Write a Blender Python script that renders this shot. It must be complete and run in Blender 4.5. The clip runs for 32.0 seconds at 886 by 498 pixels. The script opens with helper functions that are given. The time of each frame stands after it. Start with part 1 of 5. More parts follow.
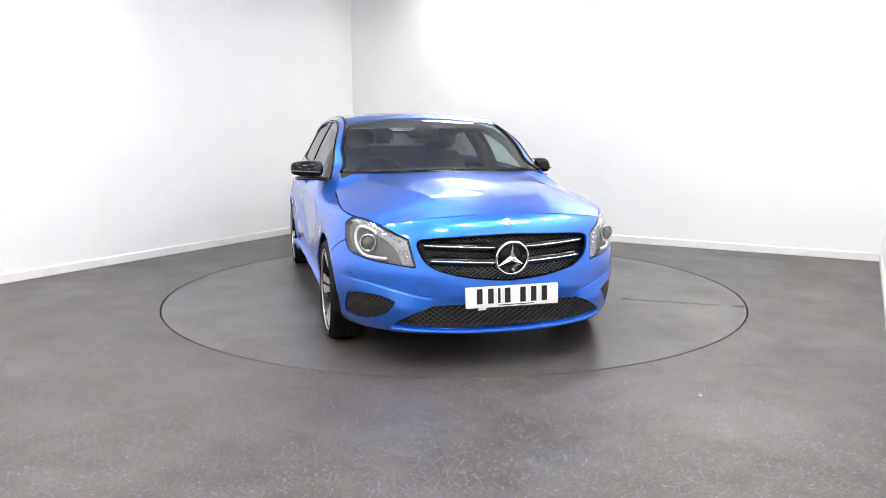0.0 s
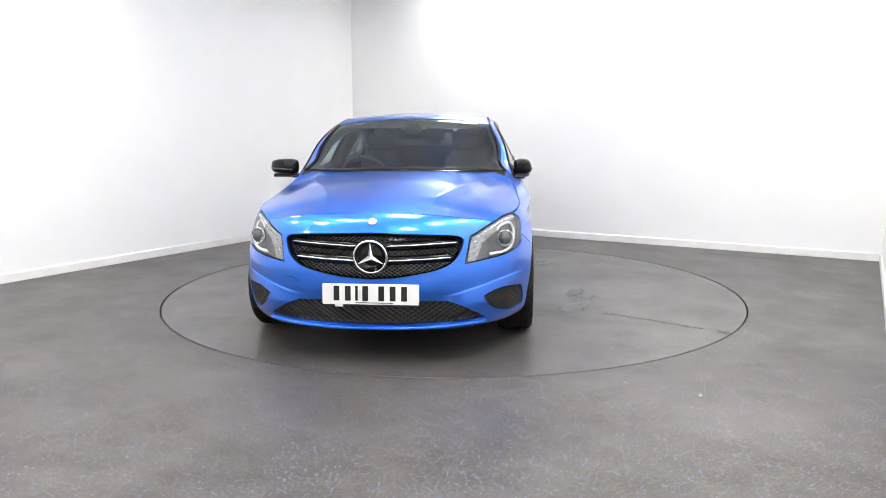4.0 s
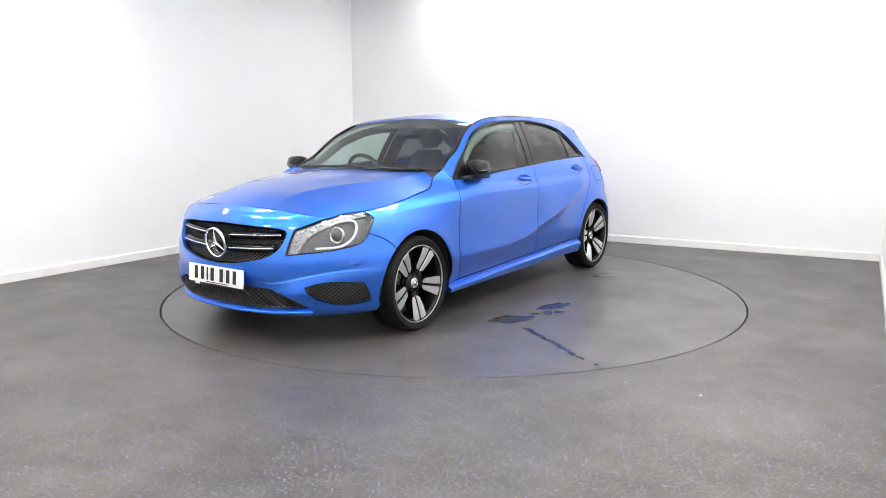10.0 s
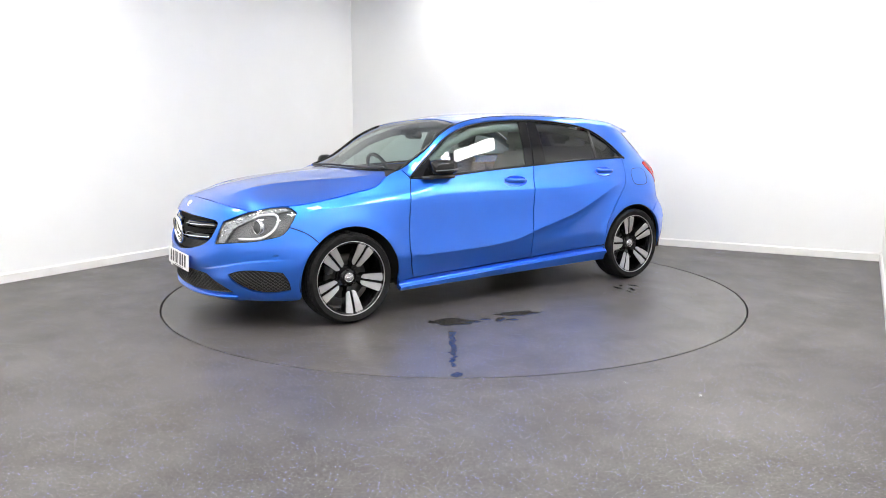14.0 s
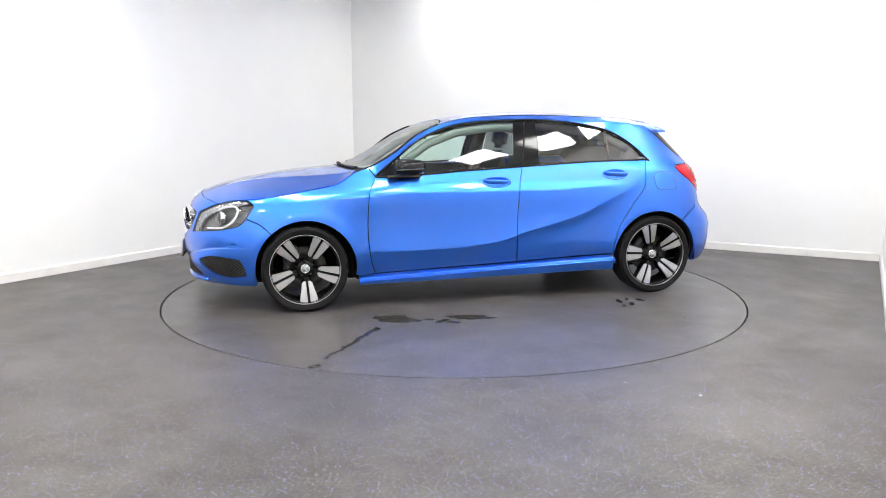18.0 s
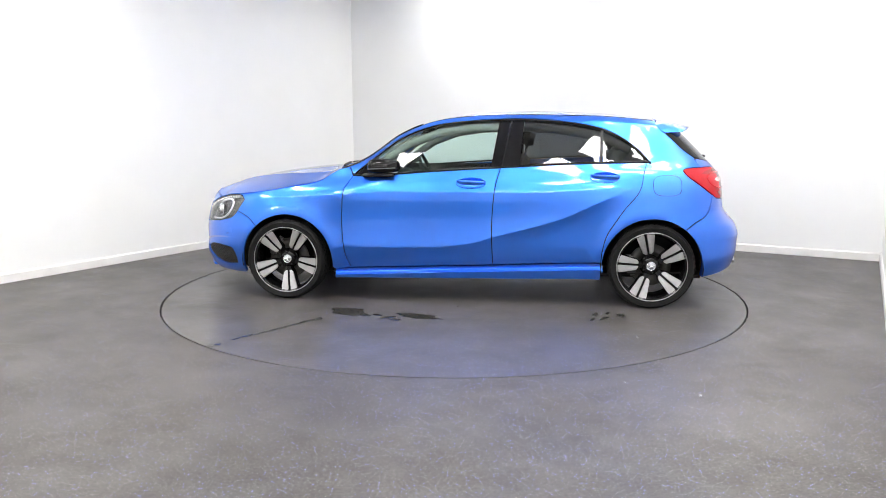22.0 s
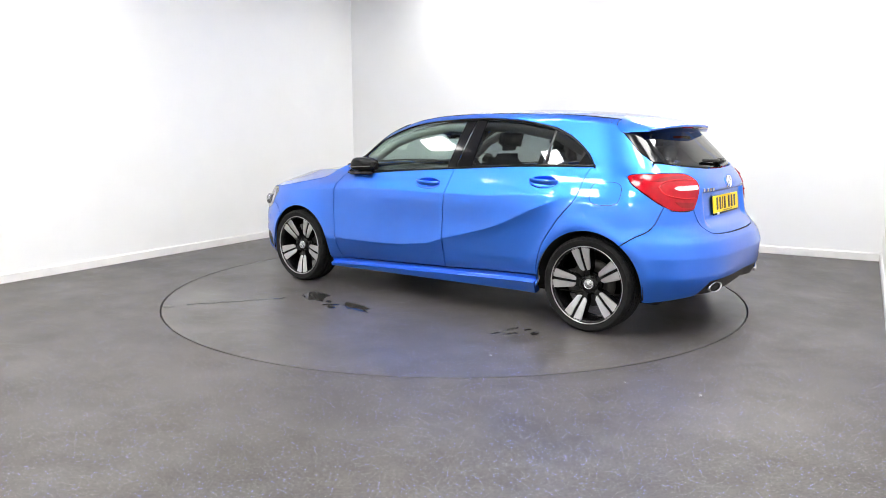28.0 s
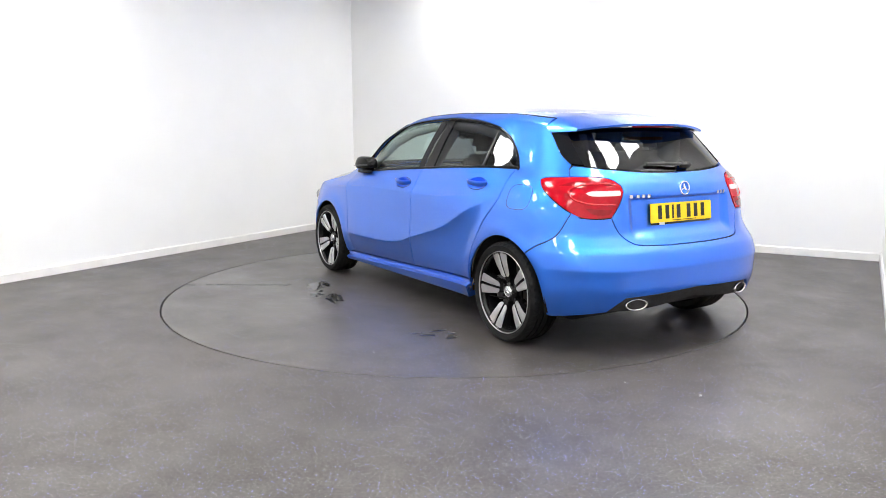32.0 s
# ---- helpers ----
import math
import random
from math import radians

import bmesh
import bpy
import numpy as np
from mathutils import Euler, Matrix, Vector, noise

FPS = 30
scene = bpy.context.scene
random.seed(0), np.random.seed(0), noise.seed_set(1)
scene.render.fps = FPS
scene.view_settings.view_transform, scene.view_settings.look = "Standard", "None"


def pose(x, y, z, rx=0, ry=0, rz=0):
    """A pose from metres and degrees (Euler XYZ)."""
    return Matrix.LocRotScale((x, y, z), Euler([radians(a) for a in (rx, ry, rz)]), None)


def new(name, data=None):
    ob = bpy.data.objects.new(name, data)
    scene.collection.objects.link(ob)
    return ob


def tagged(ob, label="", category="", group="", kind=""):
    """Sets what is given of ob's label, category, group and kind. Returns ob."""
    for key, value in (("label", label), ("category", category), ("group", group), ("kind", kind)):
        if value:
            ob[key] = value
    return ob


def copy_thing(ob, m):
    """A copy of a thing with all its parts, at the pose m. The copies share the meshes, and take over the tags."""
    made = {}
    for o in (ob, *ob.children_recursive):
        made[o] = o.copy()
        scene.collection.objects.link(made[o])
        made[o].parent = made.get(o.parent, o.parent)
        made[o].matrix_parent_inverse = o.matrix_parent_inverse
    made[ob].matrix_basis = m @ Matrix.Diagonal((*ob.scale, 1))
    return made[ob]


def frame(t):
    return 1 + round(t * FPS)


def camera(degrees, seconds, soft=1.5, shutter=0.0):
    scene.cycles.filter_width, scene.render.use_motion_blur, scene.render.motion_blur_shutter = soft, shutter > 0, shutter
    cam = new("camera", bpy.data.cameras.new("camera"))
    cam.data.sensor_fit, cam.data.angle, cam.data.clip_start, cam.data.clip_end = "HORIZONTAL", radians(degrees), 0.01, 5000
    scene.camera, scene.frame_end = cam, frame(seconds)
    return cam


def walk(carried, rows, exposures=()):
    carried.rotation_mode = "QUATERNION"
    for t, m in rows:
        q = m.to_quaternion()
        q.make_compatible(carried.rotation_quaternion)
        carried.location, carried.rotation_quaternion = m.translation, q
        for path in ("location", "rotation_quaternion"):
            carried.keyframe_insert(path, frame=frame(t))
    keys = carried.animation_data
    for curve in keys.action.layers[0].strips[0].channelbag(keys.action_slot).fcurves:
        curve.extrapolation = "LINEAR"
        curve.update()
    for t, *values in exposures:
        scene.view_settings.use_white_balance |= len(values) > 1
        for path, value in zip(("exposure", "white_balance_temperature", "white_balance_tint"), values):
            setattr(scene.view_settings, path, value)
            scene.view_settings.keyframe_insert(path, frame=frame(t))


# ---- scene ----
# World: origin at the turntable's centre, on the floor.  Room axes are turned against the camera.
SECONDS = 32.0
cam = camera(63.4, SECONDS, soft=0.9)
EYE, TILT, TURN, LEAN = (0.0, -5.783, 1.240), 9.09, -0.766, 0.086
CAM_POSE = pose(*EYE, 90 - TILT, 0, -TURN) @ pose(0, 0, 0, 0, 0, -LEAN)
walk(cam, [(0.0, CAM_POSE), (SECONDS, CAM_POSE)])

# ---- world and light ----
world = bpy.data.worlds.new("world")
world.use_nodes = True
scene.world = world
world.node_tree.nodes["Background"].inputs["Color"].default_value = (0.8, 0.85, 0.9, 1)
world.node_tree.nodes["Background"].inputs["Strength"].default_value = 0.3
PANEL_POWER = 27.0
# the last five panels, out of view, are added to brighten the end walls
LIGHTS = [(2.6, 0.7), (2.45, -0.2), (2.35, -1.15), (2.0, -2.25), (-0.1, -2.4), (-2.15, -1.6), (0.1, -0.8), (-0.75, -3.5), (-2.3, -3.5), (1.9, -3.7), (-2.0, -5.8), (0.2, -5.8), (2.3, -5.7), (1.4, 2.6), (-1.3, 2.6)]
scene.view_settings.exposure = 0.39

# turntable and car
TABLE_R = 2.235
SPIN, HEADING, T_FRONT = 5.135, -88.38, 2.9
CAR_X, CAR_Y = -0.1432, -0.2892
TURN_A = -29.5          # the room's long axis against x
WALL_L, WALL_R, WALL_B, WALL_F = -3.37, 3.07, 3.13, -6.4
CEIL = 3.3


def rm(a, b, z=0.0):
    """A point of the room in world coordinates."""
    c, s = math.cos(radians(TURN_A)), math.sin(radians(TURN_A))
    return Vector((a * c - b * s, a * s + b * c, z))


# ---- materials ----
def material(name, color, rough=0.5, metal=0.0, coat=0.0, noise_scale=0.0, noise_amount=0.0, bump=0.0, bump_scale=200.0, coat_rough=0.03, ior=1.45):
    m = bpy.data.materials.new(name)
    m.use_nodes = True
    n, l = m.node_tree.nodes, m.node_tree.links
    b = n["Principled BSDF"]
    b.inputs["Base Color"].default_value = (*color, 1)
    b.inputs["Roughness"].default_value = rough
    b.inputs["Metallic"].default_value = metal
    b.inputs["Coat Weight"].default_value = coat
    b.inputs["Coat Roughness"].default_value = coat_rough
    b.inputs["IOR"].default_value = ior
    co = n.new("ShaderNodeTexCoord")
    if noise_amount:
        t = n.new("ShaderNodeTexNoise")
        t.inputs["Scale"].default_value, t.inputs["Detail"].default_value = noise_scale, 6
        r = n.new("ShaderNodeMapRange")
        r.inputs["From Min"].default_value, r.inputs["From Max"].default_value = .3, .7
        r.inputs["To Min"].default_value, r.inputs["To Max"].default_value = 1 - noise_amount, 1 + noise_amount
        x = n.new("ShaderNodeMix")
        x.data_type, x.blend_type = "RGBA", "MULTIPLY"
        x.inputs["Factor"].default_value = 1
        x.inputs["A"].default_value = (*color, 1)
        l.new(co.outputs["Object"], t.inputs["Vector"])
        l.new(t.outputs["Fac"], r.inputs["Value"])
        l.new(r.outputs["Result"], x.inputs["B"])
        l.new(x.outputs["Result"], b.inputs["Base Color"])
        q = n.new("ShaderNodeMapRange")
        q.inputs["To Min"].default_value, q.inputs["To Max"].default_value = rough * .85, min(1, rough * 1.15)
        l.new(t.outputs["Fac"], q.inputs["Value"])
        l.new(q.outputs["Result"], b.inputs["Roughness"])
    if bump:
        t = n.new("ShaderNodeTexNoise")
        t.inputs["Scale"].default_value, t.inputs["Detail"].default_value = bump_scale, 3
        u = n.new("ShaderNodeBump")
        u.inputs["Strength"].default_value, u.inputs["Distance"].default_value = bump, .001
        l.new(co.outputs["Object"], t.inputs["Vector"])
        l.new(t.outputs["Fac"], u.inputs["Height"])
        l.new(u.outputs["Normal"], b.inputs["Normal"])
    return m


def thin_glass(name, tint, gloss=0.08, rough=0.0):
    """A pane: tinted see-through with a Fresnel gloss."""
    m = bpy.data.materials.new(name)
    m.use_nodes = True
    n, l = m.node_tree.nodes, m.node_tree.links
    n.remove(n["Principled BSDF"])
    a, g, f, x = n.new("ShaderNodeBsdfTransparent"), n.new("ShaderNodeBsdfGlossy"), n.new("ShaderNodeLayerWeight"), n.new("ShaderNodeMixShader")
    a.inputs["Color"].default_value = (*tint, 1)
    g.inputs["Roughness"].default_value = rough
    f.inputs["Blend"].default_value = .5
    p, q = n.new("ShaderNodeMath"), n.new("ShaderNodeMath")
    p.operation, p.inputs[1].default_value = "POWER", 5
    q.operation, q.inputs[1].default_value, q.inputs[2].default_value = "MULTIPLY_ADD", 1 - gloss, gloss
    l.new(f.outputs["Facing"], p.inputs[0])
    l.new(p.outputs[0], q.inputs[0])
    l.new(q.outputs[0], x.inputs["Fac"])
    l.new(a.outputs[0], x.inputs[1])
    l.new(g.outputs[0], x.inputs[2])
    l.new(x.outputs[0], n["Material Output"].inputs["Surface"])
    return m


def paint_material():
    """Blue metallic lacquer: flakes under a clear coat."""
    m = material("blue_metallic_paint", PAINT, .38, 1.0, 1.0, 3.0, .03, coat_rough=.05)
    n, l = m.node_tree.nodes, m.node_tree.links
    b, co = n["Principled BSDF"], n["Texture Coordinate"]
    v = n.new("ShaderNodeTexVoronoi")
    v.inputs["Scale"].default_value = 900
    u = n.new("ShaderNodeBump")
    u.inputs["Strength"].default_value, u.inputs["Distance"].default_value = .16, .0004
    l.new(co.outputs["Object"], v.inputs["Vector"])
    l.new(v.outputs["Color"], u.inputs["Height"])
    l.new(u.outputs["Normal"], b.inputs["Normal"])
    return m


def floor_material(name, seed, rough):
    """Grey safety vinyl with scattered pale and blue flecks, scuffs and dull patches."""
    m = bpy.data.materials.new(name)
    m.use_nodes = True
    n, l = m.node_tree.nodes, m.node_tree.links
    b, co = n["Principled BSDF"], n.new("ShaderNodeTexCoord")
    mp = n.new("ShaderNodeMapping")
    mp.inputs["Location"].default_value = (seed, seed * 1.7, 0)
    l.new(co.outputs["Object"], mp.inputs["Vector"])

    def noise_tex(scale, detail, a, c):
        t = n.new("ShaderNodeTexNoise")
        t.inputs["Scale"].default_value, t.inputs["Detail"].default_value = scale, detail
        l.new(mp.outputs[0], t.inputs["Vector"])
        r = n.new("ShaderNodeMapRange")
        r.inputs["From Min"].default_value, r.inputs["From Max"].default_value = .32, .68
        r.inputs["To Min"].default_value, r.inputs["To Max"].default_value = a, c
        l.new(t.outputs["Fac"], r.inputs["Value"])
        return r.outputs["Result"]
    big, mid, fine = noise_tex(.9, 8, .84, 1.16), noise_tex(7, 8, .82, 1.18), noise_tex(90, 5, .60, 1.40)
    pair = n.new("ShaderNodeMath")
    pair.operation = "MULTIPLY"
    l.new(big, pair.inputs[0])
    l.new(mid, pair.inputs[1])
    mul = n.new("ShaderNodeMath")
    mul.operation = "MULTIPLY"
    l.new(pair.outputs[0], mul.inputs[0])
    l.new(fine, mul.inputs[1])
    l.new(noise_tex(2.3, 8, .34, .62), b.inputs["Specular IOR Level"])
    base = n.new("ShaderNodeMix")
    base.data_type, base.blend_type = "RGBA", "MULTIPLY"
    base.inputs["Factor"].default_value = 1
    base.inputs["A"].default_value = (*FLOOR, 1)
    l.new(mul.outputs[0], base.inputs["B"])
    out = base.outputs["Result"]
    for scale, size, keep, col in ((150, .31, .78, (.90, .90, .92)), (118, .29, .92, (.30, .33, .90)), (150, .28, .55, (.014, .014, .014))):
        v = n.new("ShaderNodeTexVoronoi")
        v.inputs["Scale"].default_value = scale
        l.new(mp.outputs[0], v.inputs["Vector"])
        near = n.new("ShaderNodeMath")
        near.operation, near.inputs[1].default_value = "LESS_THAN", size
        l.new(v.outputs["Distance"], near.inputs[0])
        sep = n.new("ShaderNodeSeparateColor")
        l.new(v.outputs["Color"], sep.inputs[0])
        pick = n.new("ShaderNodeMath")
        pick.operation, pick.inputs[1].default_value = "GREATER_THAN", keep
        l.new(sep.outputs[0], pick.inputs[0])
        both = n.new("ShaderNodeMath")
        both.operation = "MULTIPLY"
        l.new(near.outputs[0], both.inputs[0])
        l.new(pick.outputs[0], both.inputs[1])
        x = n.new("ShaderNodeMix")
        x.data_type = "RGBA"
        x.inputs["B"].default_value = (*col, 1)
        l.new(both.outputs[0], x.inputs["Factor"])
        l.new(out, x.inputs["A"])
        out = x.outputs["Result"]
    # drag marks in two directions: long thin pale scratches
    for turn, length, keep in ((24, 1.3, .70), (-38, 1.8, .72), (80, 1.1, .73)):
        r = n.new("ShaderNodeMapping")
        r.inputs["Rotation"].default_value, r.inputs["Scale"].default_value = (0, 0, radians(turn)), (length, 70, 1)
        l.new(mp.outputs[0], r.inputs["Vector"])
        t = n.new("ShaderNodeTexNoise")
        t.inputs["Scale"].default_value, t.inputs["Detail"].default_value = 1, 3
        l.new(r.outputs[0], t.inputs["Vector"])
        q = n.new("ShaderNodeMapRange")
        q.inputs["From Min"].default_value, q.inputs["From Max"].default_value, q.inputs["To Max"].default_value = keep, keep + .06, .14
        l.new(t.outputs["Fac"], q.inputs["Value"])
        x = n.new("ShaderNodeMix")
        x.data_type = "RGBA"
        x.inputs["B"].default_value = (.22, .21, .205, 1)
        l.new(q.outputs["Result"], x.inputs["Factor"])
        l.new(out, x.inputs["A"])
        out = x.outputs["Result"]
    l.new(out, b.inputs["Base Color"])
    l.new(noise_tex(1.7, 6, rough - .05, rough + .07), b.inputs["Roughness"])
    u = n.new("ShaderNodeBump")
    u.inputs["Strength"].default_value, u.inputs["Distance"].default_value = .05, .0006
    l.new(noise_tex(220, 2, 0, 1), u.inputs["Height"])
    l.new(u.outputs["Normal"], b.inputs["Normal"])
    return m


def lamp_material(name, strength):
    m = material(name, (.9, .9, .9), .5)
    b = m.node_tree.nodes["Principled BSDF"]
    b.inputs["Emission Color"].default_value = (1, .985, .96, 1)
    b.inputs["Emission Strength"].default_value = strength
    return m


PAINT = (.033, .193, .84)
FLOOR, FLOOR_ROUGH = (.073, .066, .061), .45
M = {
    "paint": paint_material(),
    "wall": material("white_wall_paint", (.85, .85, .84), .6, noise_scale=2.5, noise_amount=.012, bump=.15, bump_scale=300),
    "skirting": material("white_gloss_wood", (.80, .79, .77), .35, noise_scale=6, noise_amount=.04),
    "ceiling": material("ceiling_tile", (.84, .84, .83), .9, noise_scale=40, noise_amount=.03, bump=.2, bump_scale=400),
    "floor": floor_material("grey_safety_vinyl", 0.0, FLOOR_ROUGH),
    "table": floor_material("grey_safety_vinyl_worn", 7.3, .33),
    "lamp": lamp_material("led_diffuser", PANEL_POWER),
    "white": material("white_powder_coat", (.8, .8, .8), .4, noise_scale=20, noise_amount=.02),
    "pit": material("black_pit", (.006, .006, .006), .9, noise_scale=30, noise_amount=.2),
    "gloss_black": material("gloss_black", (.005, .005, .006), .08, 0, 0, 30, .1, ior=1.33),
    "plastic": material("black_plastic", (.014, .014, .015), .55, noise_scale=60, noise_amount=.15, bump=.5, bump_scale=900),
    "under": material("underbody_black", (.008, .008, .008), .8, noise_scale=20, noise_amount=.3),
    "rubber": material("tyre_rubber", (.0065, .0065, .007), .70, noise_scale=25, noise_amount=.25, bump=.4, bump_scale=300, ior=1.32),
    "alloy": material("machined_alloy", (.58, .58, .585), .30, .85, noise_scale=60, noise_amount=.06),
    "rim_black": material("rim_black", (.005, .005, .006), .22, 0, 0, 30, .15, ior=1.38),
    "disc": material("brake_steel", (.06, .058, .056), .45, .7, noise_scale=90, noise_amount=.15),
    "chrome": material("chrome", (.88, .88, .88), .07, 1, noise_scale=40, noise_amount=.02),
    "satin": material("satin_silver", (.55, .56, .58), .25, .9, noise_scale=40, noise_amount=.04),
    "glass": thin_glass("clear_glass", (.80, .93, .88), .07),
    "screen": thin_glass("windscreen_glass", (.60, .70, .67), .15),
    "privacy": thin_glass("privacy_glass", (.27, .29, .29), .07),
    "rear_glass": thin_glass("dark_rear_glass", (.15, .16, .16), .06),
    "lens": thin_glass("lamp_lens", (.92, .93, .94)),
    "lamp_grey": material("lamp_reflector", (.105, .108, .112), .35, .1, noise_scale=30, noise_amount=.1),
    "projector": material("projector_glass", (.11, .115, .12), .06, .35, noise_scale=30, noise_amount=.1),
    "lamp_white": material("light_guide", (.85, .86, .88), .2, .1, noise_scale=40, noise_amount=.04),
    "red": material("red_lens", (.38, .002, .010), .10, 0, 0, 30, .12, ior=1.38),
    "red_bright": material("bright_red_guide", (.56, .012, .02), .12, 0, 0, 30, .06),
    "red_dark": material("dark_red_lens", (.24, .002, .006), .12, 0, 0, 30, .12),
    "pale": material("reversing_lens", (.72, .50, .50), .15, 0, 1, 40, .06),
    "plate_white": material("plate_white", (.82, .82, .81), .6, noise_scale=40, noise_amount=.02),
    "plate_yellow": material("plate_yellow", (.86, .60, .01), .55, noise_scale=40, noise_amount=.03),
    "ink": material("plate_ink", (.008, .008, .008), .4, noise_scale=40, noise_amount=.1),
    "trim": material("interior_trim", (.020, .020, .021), .65, noise_scale=40, noise_amount=.2, bump=.4, bump_scale=500),
    "cloth": material("seat_cloth", (.05, .05, .052), .9, noise_scale=120, noise_amount=.3, bump=.6, bump_scale=700),
    "lining": material("roof_lining", (.20, .205, .20), .9, noise_scale=120, noise_amount=.1),
    "lamp_strip": material("lamp_strip", (.30, .31, .32), .28, .4, noise_scale=90, noise_amount=.25),
    "water": material("water_film", (.038, .037, .036), .03, 0, 0, 8, .05, ior=1.5),
    "scuff_pale": material("pale_scuff", (.12, .118, .112), .45, noise_scale=60, noise_amount=.3),
    "scuff_dark": material("dark_scuff", (.02, .02, .02), .5, noise_scale=60, noise_amount=.3),
    "mesh": material("grille_mesh", (.06, .06, .058), .35, noise_scale=60, noise_amount=.1),
    "divider": material("dark_divider", (.06, .06, .062), .3, noise_scale=40, noise_amount=.05),
    "paper": material("white_paper", (.75, .75, .74), .6, noise_scale=20, noise_amount=.03),
}


# ---- building helpers ----
def mesh_ob(name, bm, mat, parent=None, label="", smooth=True):
    me = bpy.data.meshes.new(name)
    bm.to_mesh(me)
    bm.free()
    me.materials.append(M[mat])
    if smooth:
        me.shade_smooth()
    ob = new(name, me)
    if parent is not None:
        ob.parent = parent
    if label:
        tagged(ob, label)
    return ob


def part(name, bm, mat, parent, label="", smooth=True):
    return mesh_ob(name, bm, mat, parent, label, smooth)


def box_bm(size, bevel=0.0, at=(0, 0, 0), seg=2):
    bm = bmesh.new()
    bmesh.ops.create_cube(bm, size=1)
    bmesh.ops.scale(bm, vec=size, verts=bm.verts)
    if bevel:
        bmesh.ops.bevel(bm, geom=bm.edges[:], offset=bevel, segments=seg, affect="EDGES")
    bmesh.ops.translate(bm, vec=at, verts=bm.verts)
    return bm


def lathe_bm(profile, seg=64, closed=False):
    """Turns a profile of (radius, height along y) round the y axis."""
    bm = bmesh.new()
    rings = []
    for r, h in profile:
        rings.append([bm.verts.new((r * math.cos(2 * math.pi * i / seg), h, r * math.sin(2 * math.pi * i / seg))) for i in range(seg)])
    n = len(rings)
    for j in range(n if closed else n - 1):
        a, b = rings[j], rings[(j + 1) % n]
        for i in range(seg):
            bm.faces.new((a[i], a[(i + 1) % seg], b[(i + 1) % seg], b[i]))
    bmesh.ops.recalc_face_normals(bm, faces=bm.faces[:])
    return bm


def tube_bm(path, radius, seg=8, close=False):
    """A round rod along a path of points."""
    bm = bmesh.new()
    pts = [Vector(p) for p in path]
    rings, n = [], len(pts)
    up = Vector((0, 0, 1))
    for i, p in enumerate(pts):
        t = (pts[(i + 1) % n] - pts[i - 1]) if close else (pts[min(i + 1, n - 1)] - pts[max(i - 1, 0)])
        t.normalize()
        a = t.cross(up)
        if a.length < 1e-3:
            a = t.cross(Vector((1, 0, 0)))
        a.normalize()
        b = a.cross(t)
        rings.append([bm.verts.new(p + (a * math.cos(k * 2 * math.pi / seg) + b * math.sin(k * 2 * math.pi / seg)) * radius) for k in range(seg)])
    for i in range(n if close else n - 1):
        a, b = rings[i], rings[(i + 1) % n]
        for k in range(seg):
            bm.faces.new((a[k], a[(k + 1) % seg], b[(k + 1) % seg], b[k]))
    if not close:
        bm.faces.new(rings[0])
        bm.faces.new(rings[-1][::-1])
    bmesh.ops.recalc_face_normals(bm, faces=bm.faces[:])
    return bm


def spline(pts, step_len=.015):
    """A smooth open curve through 2D points."""
    p = np.array(pts, float)
    if len(p) < 3:
        n = max(1, int(np.hypot(*(p[1] - p[0])) / step_len))
        return [tuple(p[0] + (p[1] - p[0]) * i / n) for i in range(n + 1)]
    out = []
    e = np.concatenate([[2 * p[0] - p[1]], p, [2 * p[-1] - p[-2]]])
    for i in range(1, len(e) - 2):
        a, b, c, d = e[i - 1:i + 3]
        n = max(2, int(np.hypot(*(c - b)) / step_len))
        for k in range(n):
            t = k / n
            out.append(tuple(.5 * (2 * b + (c - a) * t + (2 * a - 5 * b + 4 * c - d) * t * t + (3 * b - a - 3 * c + d) * t ** 3)))
    return out + [tuple(p[-1])]


def outline(*curves):
    """A closed outline out of splines laid end to end."""
    out = []
    for c in curves:
        for q in spline(c):
            if not out or math.hypot(q[0] - out[-1][0], q[1] - out[-1][1]) > .002:
                out.append(q)
    if math.hypot(out[0][0] - out[-1][0], out[0][1] - out[-1][1]) < .003:
        out.pop()
    return out


def inside(poly, p):
    poly, p = np.asarray(poly), np.asarray(p)
    a, b = poly, np.roll(poly, -1, 0)
    hit = np.zeros(len(p), bool)
    for (x0, y0), (x1, y1) in zip(a, b):
        if y0 == y1:
            continue
        hit ^= ((y0 > p[:, 1]) != (y1 > p[:, 1])) & (p[:, 0] < (x1 - x0) * (p[:, 1] - y0) / (y1 - y0) + x0)
    return hit


def shrink(poly, gap):
    p = np.asarray(poly, float)
    t = np.roll(p, -1, 0) - np.roll(p, 1, 0)
    n = np.stack([-t[:, 1], t[:, 0]], 1) / (np.hypot(t[:, 0], t[:, 1])[:, None] + 1e-9)
    area = (p[:, 0] * np.roll(p[:, 1], -1) - p[:, 1] * np.roll(p[:, 0], -1)).sum()
    return p + n * gap * (1 if area > 0 else -1)


from mathutils.geometry import delaunay_2d_cdt


